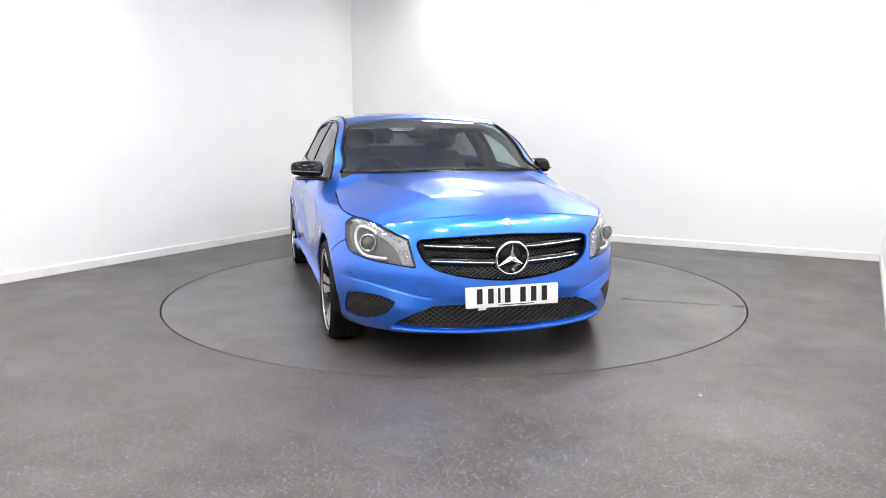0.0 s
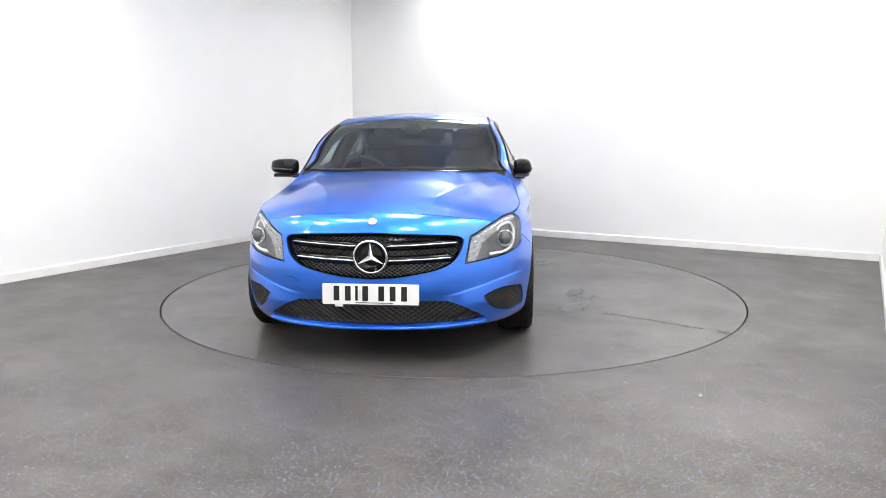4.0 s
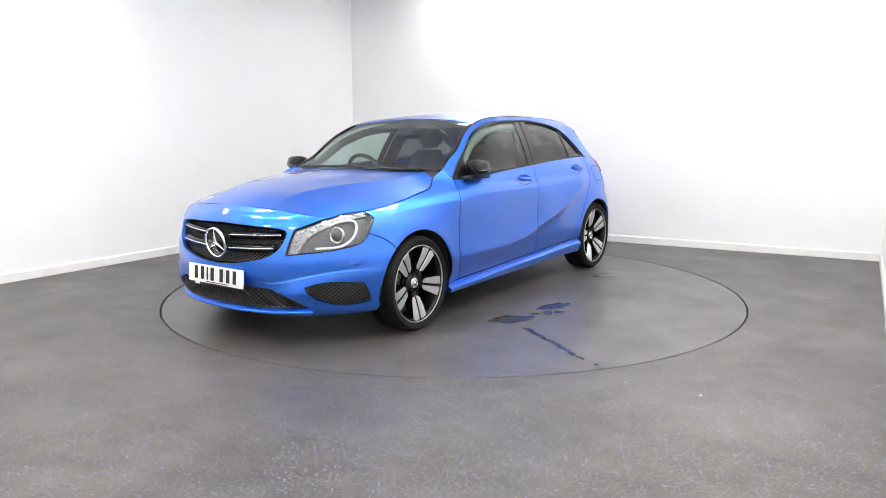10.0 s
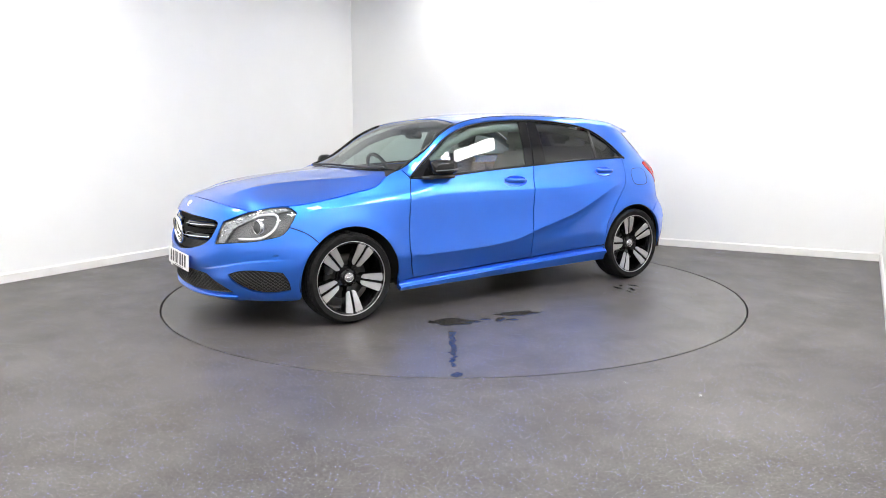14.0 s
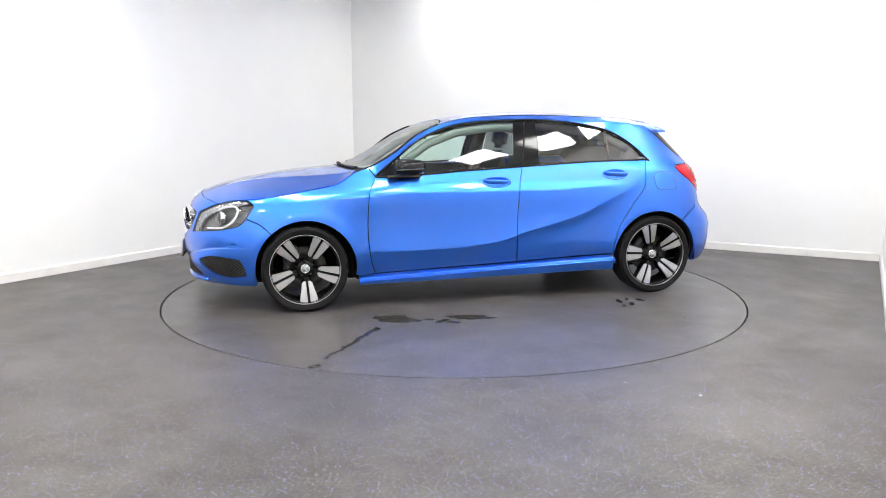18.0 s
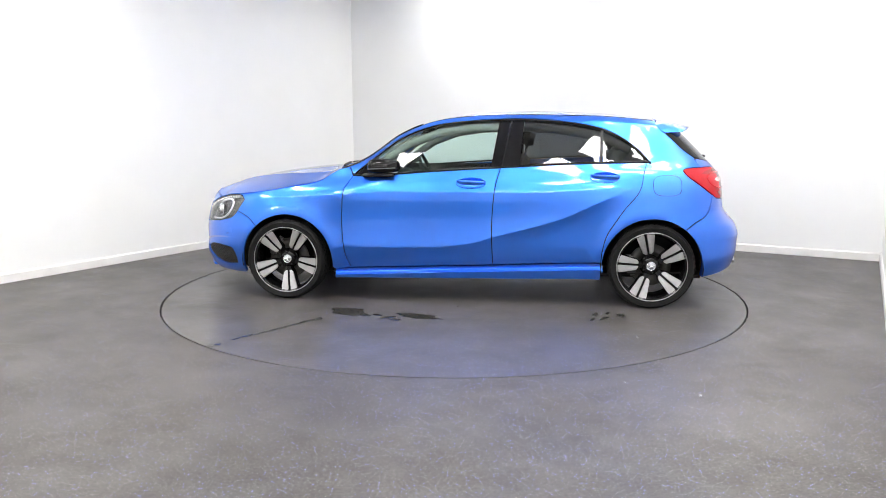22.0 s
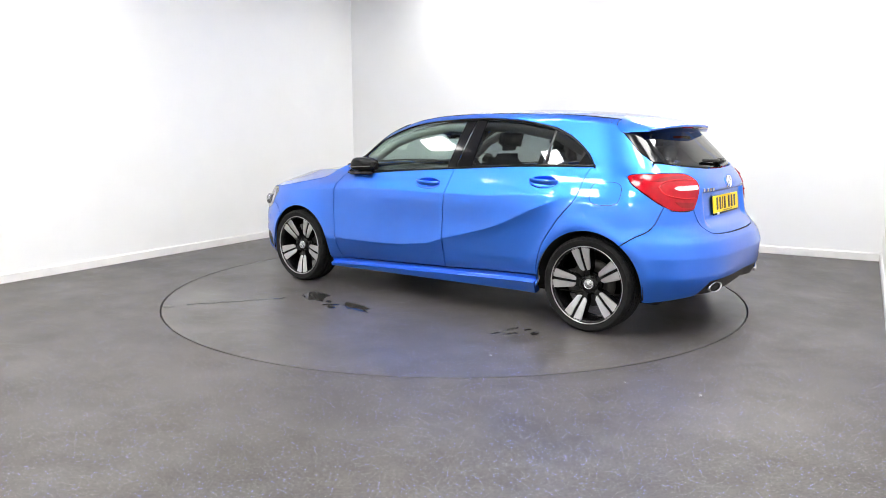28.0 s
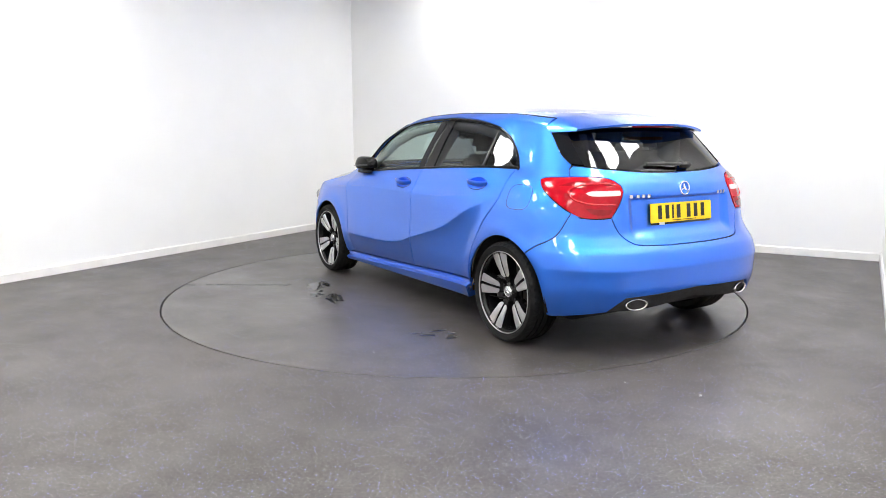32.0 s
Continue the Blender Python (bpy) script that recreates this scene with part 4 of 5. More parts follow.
def mesh_bars(name, poly, w, h, deep, parent, sd, mat="mesh"):
    """A honeycomb of crossing slanted bars that fills an opening, one joined part."""
    poly = np.asarray(poly)
    lo, hi = poly.min(0), poly.max(0)
    bm = bmesh.new()
    for slope in (1, -1):
        k = lo[0] - (hi[1] - lo[1]) * w / h
        while k < hi[0] + (hi[1] - lo[1]) * w / h:
            n = 40
            z = np.linspace(lo[1], hi[1], n)
            s = k + slope * (z - lo[1]) * w / h
            ok = inside(poly, np.stack([s, z], 1))
            run = []
            for i in range(n + 1):
                if i < n and ok[i]:
                    run.append(i)
                elif run:
                    if len(run) > 1:
                        p, nn = skin(s[run], z[run], deep)
                        d = np.array([w, 0]) * .07
                        a, _ = skin(s[run] - d[0], z[run], deep)
                        b, _ = skin(s[run] + d[0], z[run], deep)
                        c, _ = skin(s[run], z[run], deep + .012)
                        A, B, C = ([bm.verts.new(q * (1, sd, 1)) for q in g] for g in (a, b, c))
                        for i2 in range(len(run) - 1):
                            bm.faces.new((A[i2], B[i2], B[i2 + 1], A[i2 + 1]))
                            bm.faces.new((A[i2], A[i2 + 1], C[i2 + 1], C[i2]))
                            bm.faces.new((B[i2 + 1], B[i2], C[i2], C[i2 + 1]))
                    run = []
            k += w
    bmesh.ops.recalc_face_normals(bm, faces=bm.faces[:])
    ob = part(name, bm, mat, parent, "", smooth=False)
    tagged(ob, kind="stuff")
    return ob


def emblem(parent, at, r, tilt, dark):
    """A round badge: a silver ring, a dark disc and three tapering rays."""
    ring = part("emblem", lathe_bm([(r * .86, .0), (r * .88, .010), (r * .94, .014), (r, .008), (r, -.012), (r * .86, -.012)], 48, True), "chrome", parent, "round silver badge with three rays")
    if dark:
        part("emblem_disc", lathe_bm([(.001, .004), (r * .87, .0), (r * .87, -.01)], 40), "gloss_black", ring)
    bm = bmesh.new()
    for k in range(3):
        a = math.pi / 2 + k * 2 * math.pi / 3
        u, v = Vector((math.cos(a), 0, math.sin(a))), Vector((-math.sin(a), 0, math.cos(a)))
        tip, w0 = u * r * .88, r * .15
        pts = [tip + Vector((0, .004, 0)), v * w0 * .9 + u * w0 * .5 + Vector((0, .005, 0)), Vector((0, .016, 0)), -v * w0 * .9 + u * w0 * .5 + Vector((0, .005, 0))]
        q = [bm.verts.new(p) for p in pts]
        bm.faces.new((q[0], q[1], q[2]))
        bm.faces.new((q[0], q[2], q[3]))
    part("emblem_rays", bm, "chrome", ring, "", smooth=False)
    ring.matrix_basis = pose(*at, 0, 0, -90 if at[0] > 0 else 90) @ pose(0, 0, 0, -tilt if at[0] > 0 else -tilt, 0, 0)
    return ring


def number_plate(parent, at, turn, tilt, mat, label, front):
    bm = box_bm((.006, .52, .111), .0028)
    p = part("number_plate", bm, mat, parent, label, smooth=False)
    # seven plain bars in the places of the characters, a gap after the fourth
    w, gap, big = .050, .011, .036
    total = 7 * w - .025 + 5 * gap + big
    y = -total / 2
    for i in range(7):
        wi = .022 if i == 2 else w
        b = part("character_bar", box_bm((.003, wi * .62, .079), .001, (.0035, y + wi / 2, .004)), "ink", p, smooth=False)
        y += wi + (big if i == 3 else gap)
    part("maker_bar", box_bm((.002, .20, .004), 0, (.0035, .02, -.046)), "ink", p, smooth=False)
    part("plate_tab", box_bm((.004, .045, .016), .001, (.002, -.17, -.060)), "paper", p, smooth=False)
    part("plate_holder", box_bm((.012, .50, .014), .003, (-.003, 0, -.060)), "plastic", p)
    p.matrix_basis = pose(*at, 0, 0, turn) @ pose(0, 0, 0, 0, -tilt, 0)
    return p


def dish_loop(x, z):
    s, z = X(x, z)
    return [(s + .108 * math.cos(a), z + .036 * math.sin(a)) for a in np.linspace(0, 2 * math.pi, 36, endpoint=False)]


def door_handle(door, x, z, sd):
    s = s_at(x, z, 0, "side")
    p, n = skin(np.array([s]), np.array([z]))
    p, n = Vector(p[0] * (1, sd, 1)), Vector(n[0] * (1, sd, 1))
    turn = Matrix.Translation(p) @ Matrix.Rotation(math.asin(max(-1, min(1, n.z))) * sd * -1, 4, "X")
    s0, z0 = X(x, z - .003)

    def dish(u, v, deep):
        def at(a, b):
            r = np.minimum(((a - s0) / .108) ** 2 + ((b - z0) / .036) ** 2, 1)
            return skin(a, b, .022 * (1 - r) ** .8)[0]
        h = .002
        n2 = np.cross(at(u + h, v) - at(u - h, v), at(u, v + h) - at(u, v - h))
        n2 /= np.linalg.norm(n2, axis=-1, keepdims=True) + 1e-12
        return at(u, v), n2 * np.sign(n2[:, 1:2])
    panel("handle_bowl", dish, dish_loop(x, z - .003), "paint", door, "dished handle recess", gap=0, grid=.010, flange=0, side=sd)
    bm = bmesh.new()
    rows = []
    for i in range(17):
        t = i / 16 * 2 - 1
        w = .0200 * (1 - .25 * t * t) * (1 if abs(t) < .98 else .8)
        y = (.024 - .022 * t ** 4) * sd
        c = Vector((t * .100, y, (.009 + .005 * t)))
        rows.append([bm.verts.new(c + Vector((0, math.cos(a) * .008 * sd, math.sin(a) * w))) for a in np.linspace(0, 2 * math.pi, 12, endpoint=False)])
    for a, b in zip(rows, rows[1:]):
        for k in range(12):
            bm.faces.new((a[k], a[(k + 1) % 12], b[(k + 1) % 12], b[k]))
    bm.faces.new(rows[0])
    bm.faces.new(rows[-1][::-1])
    bmesh.ops.recalc_face_normals(bm, faces=bm.faces[:])
    h = part("door_handle", bm, "paint", door, "blue bar door handle")
    h.matrix_basis = turn


def windows(car, fd, rd, sd):
    """Side glass, pillar covers, waist and frame trims."""
    def wt(x, d=0.0):
        return X(x, float(window_top(x)) - d)
    belt = curve([(.90, .938), (.74, .940), (.459, .957), (.16, .979), (-.265, 1.003), (-.67, 1.027), (-1.0, 1.038), (-1.34, 1.042)])

    def bl(x, d=0.0):
        return X(x, float(belt(x)) + d)
    kw = dict(side=sd, flange=.004, grid=.035)
    # mirror triangle
    panel("mirror_sail", skin, outline([bl(.815), bl(.64)], [bl(.64), wt(.645, .004)], [wt(.645, .004), wt(.74), wt(.82)]), "gloss_black", fd, "black mirror mounting triangle", deep=.004, **kw)
    panel("door_window", skin, outline([bl(.64), bl(.459), bl(.16), bl(-.19)], [bl(-.19), wt(-.245, .0)], [wt(x) for x in (-.245, -.053, .158, .328, .498, .645)], [wt(.645), bl(.64)]), "glass", fd, "clear green tinted door window", deep=.010, **kw)
    panel("pillar_cover", skin, outline([bl(-.19), bl(-.268)], [bl(-.268), wt(-.335)], [wt(-.335), wt(-.245)], [wt(-.245), bl(-.19)]), "gloss_black", fd, "gloss black pillar cover", deep=.004, **kw)
    panel("pillar_cover", skin, outline([bl(-.274), bl(-.405)], [bl(-.405), wt(-.43)], [wt(-.43), wt(-.341)], [wt(-.341), bl(-.274)]), "gloss_black", rd, "gloss black pillar cover", deep=.004, **kw)
    panel("door_window", skin, outline([bl(-.405), bl(-.67), bl(-.972)], [bl(-.972), wt(-.985)], [wt(x) for x in (-.985, -.944, -.80, -.688, -.43)], [wt(-.43), bl(-.405)]), "privacy", rd, "dark privacy glass door window", deep=.010, **kw)
    panel("quarter_glass", skin, outline([bl(-.99), bl(-1.18), bl(-1.32)], [wt(-1.32), wt(-1.27), wt(-1.19), wt(-1.116), wt(-1.0)], [wt(-1.0), bl(-.99)]), "privacy", rd, "dark privacy quarter glass", deep=.010, **kw)
    a, b = skin(np.array([bl(-.981)[0], wt(-.993)[0]]), np.array([bl(-.981)[1], wt(-.993)[1]]), .004)[0]
    part("window_divider", tube_bm([a * (1, sd, 1), (a * .5 + b * .5) * (1, sd, 1), b * (1, sd, 1)], .007, 6), "divider", rd, "dark divider bar")
    # thin trims round the glass
    line = [wt(x, -.003) for x in np.linspace(-1.33, .82, 70)]
    p = np.array(line)
    q, _ = skin(p[:, 0], p[:, 1], -.001)
    part("window_trim", tube_bm([w * (1, sd, 1) for w in q], .0065, 6), "gloss_black", car, "gloss black window surround")
    p = np.array([bl(x) for x in np.linspace(-1.33, .83, 60)])
    q, _ = skin(p[:, 0], p[:, 1], -.001)
    part("waist_strip", tube_bm([w * (1, sd, 1) for w in q], .0085, 6), "gloss_black", car, "gloss black waist strip")


def mirror(door, sd):
    """Door mirror: a black shell on a foot, silvered glass at its back; the left one is folded in."""
    hull = bmesh.new()
    bmesh.ops.create_cube(hull, size=1)
    bmesh.ops.subdivide_edges(hull, edges=hull.edges[:], cuts=9, use_grid_fill=True)
    for v in hull.verts:
        x, y, z = v.co * 2
        r = (abs(x) ** 4 + abs(y) ** 4 + abs(z) ** 4) ** .25
        x, y, z = x / r, y / r, z / r
        t = (y + 1) / 2
        fx = (.088 - .030 * t * t) if x > 0 else .040
        v.co = (x * fx * (1 - .22 * max(0, z)) + .012 - .040 * t * t, .012 + .218 * t, (z * .060 if z > 0 else z * .050) * (1 - .18 * t * t) + .006)
    m = part("door_mirror", hull, "gloss_black", door, "gloss black door mirror, folded in" if sd > 0 else "gloss black door mirror, folded out")
    m.matrix_basis = pose(.705, .792 * sd, 1.000, 0, 0, 0) @ Matrix.Diagonal((1, sd, 1, 1)) @ pose(0, 0, 0, 0, 0, 76 if sd > 0 else 6)
    part("shell_base", box_bm((.095, .190, .022), .010, (.010, .105, -.056)), "plastic", m)
    part("mirror_glass", box_bm((.004, .185, .098), .002, (-.030, .122, .004)), "chrome", m, "silvered mirror glass", smooth=False)
    part("signal_strip", tube_bm([(.094 - .030 * t * t + .006 - .040 * t * t, .03 + .19 * t, -.010 + .008 * t) for t in np.linspace(0, 1, 9)], .004, 6), "lamp_grey", m, "grey turn signal strip")
    foot = part("mirror_foot", box_bm((.085, .10, .024), .010, (.0, .0, 0)), "plastic", door)
    foot.matrix_basis = pose(.715, .800 * sd, .940, 0, 0, 0)


def headlamp(car, poly, sd):
    lens = panel("headlamp", skin, poly, "lens", car, "clear swept headlamp", gap=.003, side=sd, flange=.004, deep=.001, grid=.03)
    panel("lamp_housing", skin, poly, "lamp_grey", lens, "grey lamp reflector", gap=.003, side=sd, flange=-.028, deep=.032, grid=.03)

    def at(q, deep):
        p, n = skin(np.array([q[0]]), np.array([q[1]]), deep)
        return Vector(p[0] * (1, sd, 1)), Vector(n[0] * (1, sd, 1))
    # projector with its ring
    c, n = at(X(1.912, .666), .004)
    fwd = Vector((1, .25 * sd, .05)).normalized()
    face = fwd.to_track_quat("Y", "Z").to_matrix().to_4x4()
    ringm = part("projector_ring", lathe_bm([(.034, -.03), (.044, -.02), (.047, .010), (.041, .012), (.034, .0)], 40, True), "satin", lens, "silver projector ring")
    ringm.matrix_basis = Matrix.Translation(c) @ face
    bm = bmesh.new()
    bmesh.ops.create_uvsphere(bm, u_segments=24, v_segments=16, radius=.039)
    bmesh.ops.scale(bm, vec=(1, .6, 1), verts=bm.verts)
    part("projector_lens", bm, "projector", ringm, "grey glass projector lens")
    # light guide: a hook below and outside the projector
    hook = spline([F(.635, .592), X(1.923, .597), X(1.872, .617), X(1.828, .655), X(1.803, .70), X(1.800, .732), X(1.825, .749), X(1.90, .738), F(.672, .718)])
    part("light_guide", tube_bm([at(q, .012)[0] for q in hook], .0080, 8), "lamp_white", lens, "white light guide")
    # bright band with small lamps along the inner and upper edge
    band = outline([F(.512, .561), F(.520, .614), F(.533, .688)], [F(.533, .688), F(.592, .718), F(.652, .752)], [F(.652, .752), X(1.84, .776), X(1.777, .782), X(1.742, .783)], [X(1.742, .783), X(1.722, .768)], [X(1.722, .768), X(1.805, .755), X(1.873, .744), F(.679, .720), F(.619, .678), F(.586, .636), F(.560, .566)], [F(.560, .566), F(.512, .561)])
    strip = panel("lamp_strip", skin, band, "lamp_strip", lens, "bright silver lamp strip", gap=0, side=sd, flange=.02, deep=.009, grid=.02)
    row = spline([F(.528, .575), F(.546, .64), F(.568, .688), F(.625, .722), X(1.90, .752), X(1.80, .769), X(1.752, .773)], .024)
    for q in row[1:-1]:
        bm = bmesh.new()
        bmesh.ops.create_icosphere(bm, subdivisions=2, radius=.0075)
        o = part("small_lamp", bm, "chrome", strip)
        o.matrix_basis = Matrix.Translation(at(q, .008)[0])


def tail_lamp(car, poly, sd):
    lens = panel("tail_lamp", skin, poly, "red", car, "wrapped red tail lamp", gap=.004, side=sd, deep=-.004, flange=.014, grid=.022)
    def sub(name, curves, mat, label, deep):
        panel(name, skin, outline(*curves), mat, lens, label, gap=0, side=sd, deep=deep, flange=.003, grid=.025)
    sub("reversing_lens", ([R(.645, .914), R(.62, .925), R(.54, .927), R(.466, .928)], [R(.466, .928), R(.468, .904), R(.54, .900), R(.62, .901), R(.645, .914)]), "pale", "pale reversing light strip", -.0062)
    sub("upper_lens", ([R(.73, .955), R(.65, .980), R(.53, .982), R(.48, .965)], [R(.48, .965), R(.56, .960), R(.66, .955), R(.73, .955)]), "red_dark", "darker red light strip", -.0058)
    sub("lower_lens", ([R(.66, .835), R(.56, .826), R(.525, .826)], [R(.525, .826), R(.54, .80), R(.62, .80), R(.66, .835)]), "red_dark", "darker red fog light", -.0058)
    ring = spline([R(.475, .957), R(.56, .964), R(.66, .955), R(.712, .925), R(.700, .880), R(.62, .856), R(.50, .852)], .02)
    p, _ = skin(np.array([q[0] for q in ring]), np.array([q[1] for q in ring]), -.0050)
    part("light_guide", tube_bm([Vector(q * (1, sd, 1)) for q in p], .0050, 8), "red_bright", lens, "bright red light guide")


def spoiler(car):
    """Roof spoiler over the rear window, with a brake light in its edge."""
    bm = bmesh.new()
    nu, nv = 40, 10
    topv, lowv = [], []
    for i in range(nu + 1):
        y = -1 + 2 * i / nu
        rowt, rowl = [], []
        for j in range(nv + 1):
            t = j / nv
            w = .505 + .028 * t
            x0 = -1.392 - .02 * (1 - y * y)
            x1 = -1.585 - .115 * (1 - abs(y) ** 2.4)
            x = x0 + (x1 - x0) * t
            zc = float(spine(-1.40)) - .002 + (1.302 - float(spine(-1.40))) * t ** 1.15
            z = zc - (.022 + .012 * t) * abs(y) ** 2.6
            th = .012 + .045 * (1 - t) ** .8
            rowt.append(bm.verts.new((x, y * w, z)))
            low = (x + .006 * t, y * (w - .004), z - th)
            rowl.append(bm.verts.new(low))
        topv.append(rowt)
        lowv.append(rowl)
    for i in range(nu):
        for j in range(nv):
            bm.faces.new((topv[i][j], topv[i + 1][j], topv[i + 1][j + 1], topv[i][j + 1]))
            bm.faces.new((lowv[i][j], lowv[i][j + 1], lowv[i + 1][j + 1], lowv[i + 1][j]))
        bm.faces.new((topv[i][nv], topv[i + 1][nv], lowv[i + 1][nv], lowv[i][nv]))
        bm.faces.new((topv[i + 1][0], topv[i][0], lowv[i][0], lowv[i + 1][0]))
    # bulging flanks that carry on the rear pillars down to the air guides
    for i, sg in ((0, -1), (nu, 1)):
        rows = [topv[i]]
        for v in (.25, .5, .75, 1.0):
            row = []
            for j in range(nv + 1):
                t = j / nv
                a = topv[i][j].co
                b = Vector((a.x - .055 * (1 - t), sg * (.603 - .066 * t), 1.250 + .006 * t))
                row.append(bm.verts.new(a.lerp(b, v) + Vector((.028, .036 * sg, -.007)) * (4 * v * (1 - v) * (1 - t) ** 1.5)))
            rows.append(row)
        rows.append(lowv[i])
        for r0, r1 in zip(rows, rows[1:]):
            for j in range(nv):
                bm.faces.new((r0[j], r0[j + 1], r1[j + 1], r1[j]))
    bmesh.ops.recalc_face_normals(bm, faces=bm.faces[:])
    sp = part("roof_spoiler", bm, "paint", car, "blue roof spoiler")
    sp.data.set_sharp_from_angle(angle=radians(50))
    part("brake_light", box_bm((.020, .34, .012), .004, (-1.664, 0, 1.283)), "red_dark", sp, "dark red high brake light")



def interior(car):
    # dashboard, steering wheel, seats, mirror
    dash = bmesh.new()
    rows = []
    for x, z in ((.98, .70), (.96, .93), (.86, .965), (.70, .955), (.58, .90), (.56, .72), (.62, .55)):
        rows.append([dash.verts.new((x + .05 * (1 - (y / .68) ** 2) * (z > .8), y, z + .012 * math.cos(y * 5))) for y in np.linspace(-.68, .68, 24)])
    for a, b in zip(rows, rows[1:]):
        for k in range(23):
            dash.faces.new((a[k], a[k + 1], b[k + 1], b[k]))
    part("dashboard", dash, "trim", car, "black dashboard")
    rim = part("steering_wheel", tube_bm([(0, .185 * math.cos(a), .185 * math.sin(a)) for a in np.linspace(0, 2 * math.pi, 40, endpoint=False)], .016, 8, True), "trim", car, "black steering wheel")
    rim.matrix_basis = pose(.44, -.36, .905, 0, 24, 0)
    part("wheel_hub", box_bm((.05, .14, .11), .02), "trim", rim)
    for a in (0, 180, 270):
        part("wheel_spoke", box_bm((.02, .14, .035), .006, (0, .11, 0)), "satin" if a == 270 else "trim", rim).matrix_basis = pose(0, 0, 0, a, 0, 0)

    def seat(x, y, w, rear=False):
        s = part("seat", box_bm((.50, w, .16), .05, (0, 0, 0), 3), "cloth", car, "black cloth seat")
        s.matrix_basis = pose(x, y, .50 if not rear else .53, 0, -6, 0)
        bk = box_bm((.12, w * .96, .62), .05, (0, 0, .31), 3)
        for v in bk.verts:
            if v.co.z > .35 and not rear:
                v.co.y *= 1 - .35 * (v.co.z - .35) / .3
        b = part("seat_back", bk, "cloth", s)
        b.matrix_basis = pose(-.24, 0, .04, 0, -14, 0)
        n = 1 if not rear else 3
        for i in range(n):
            h = part("headrest", box_bm((.09, .25 if not rear else .22, .17), .04, (0, 0, 0), 3), "cloth", s)
            h.matrix_basis = pose(-.405, 0 if n == 1 else (i - 1) * .40, .75, 0, -8, 0)
    seat(.02, .37, .50)
    seat(.02, -.37, .50)
    seat(-.82, 0, 1.22, True)
    part("parcel_shelf", box_bm((.42, 1.16, .025), .01, (-1.50, 0, .965)), "trim", car)
    im = part("interior_mirror", box_bm((.03, .24, .065), .014), "gloss_black", car, "black interior mirror")
    im.matrix_basis = pose(.33, 0, 1.235, 0, 15, 0)
    part("sensor_housing", box_bm((.14, .13, .05), .02), "plastic", car).matrix_basis = pose(.37, 0, 1.275, 0, 27, 0)
    part("paper_notice", box_bm((.12, .16, .002), 0), "paper", car, "white paper lying on the dashboard", smooth=False).matrix_basis = pose(.80, .02, .982, 0, 4, 6)
    for sd in (1, -1):
        # inner pillars and roof rail trims
        for knots in ([(.80, .95), (.62, 1.07), (.42, 1.20), (.2, 1.28), (-.05, 1.315), (-.4, 1.322), (-.7, 1.305), (-1.0, 1.25), (-1.2, 1.15)],):
            p = np.array([X(x, z) for x, z in knots])
            q, _ = skin(p[:, 0], p[:, 1], .055)
            part("pillar_trim", tube_bm([w * (1, sd, 1) for w in q], .032, 8), "lining", car)
        p = np.array([X(-.27, .96), X(-.32, 1.15), X(-.36, 1.32)])
        q, _ = skin(p[:, 0], p[:, 1], .06)
        part("pillar_trim", tube_bm([w * (1, sd, 1) for w in q], .05, 8), "trim", car)
        q = [Vector((-1.22, .62 * sd, 1.0)), Vector((-1.30, .55 * sd, 1.15)), Vector((-1.33, .50 * sd, 1.29))]
        part("pillar_trim", tube_bm(q, .085, 8), "trim", car)
        door = box_bm((1.75, .05, .40), .02, (-.10, .745 * sd, .77))
        part("door_lining", door, "trim", car)
    # windscreen wipers
    for y0, y1, x0 in ((-.55, .05, .965), (.05, .60, .93)):
        pts = []
        for t in np.linspace(0, 1, 12):
            y = y0 + (y1 - y0) * t
            p, n = top(np.array([1.035 - .10 * (abs(y) / .7) ** 2 - .02 * t]), np.array([y]), -.012)
            pts.append(p[0])
        part("wiper", tube_bm(pts, .008, 6), "plastic", car, "black windscreen wiper")


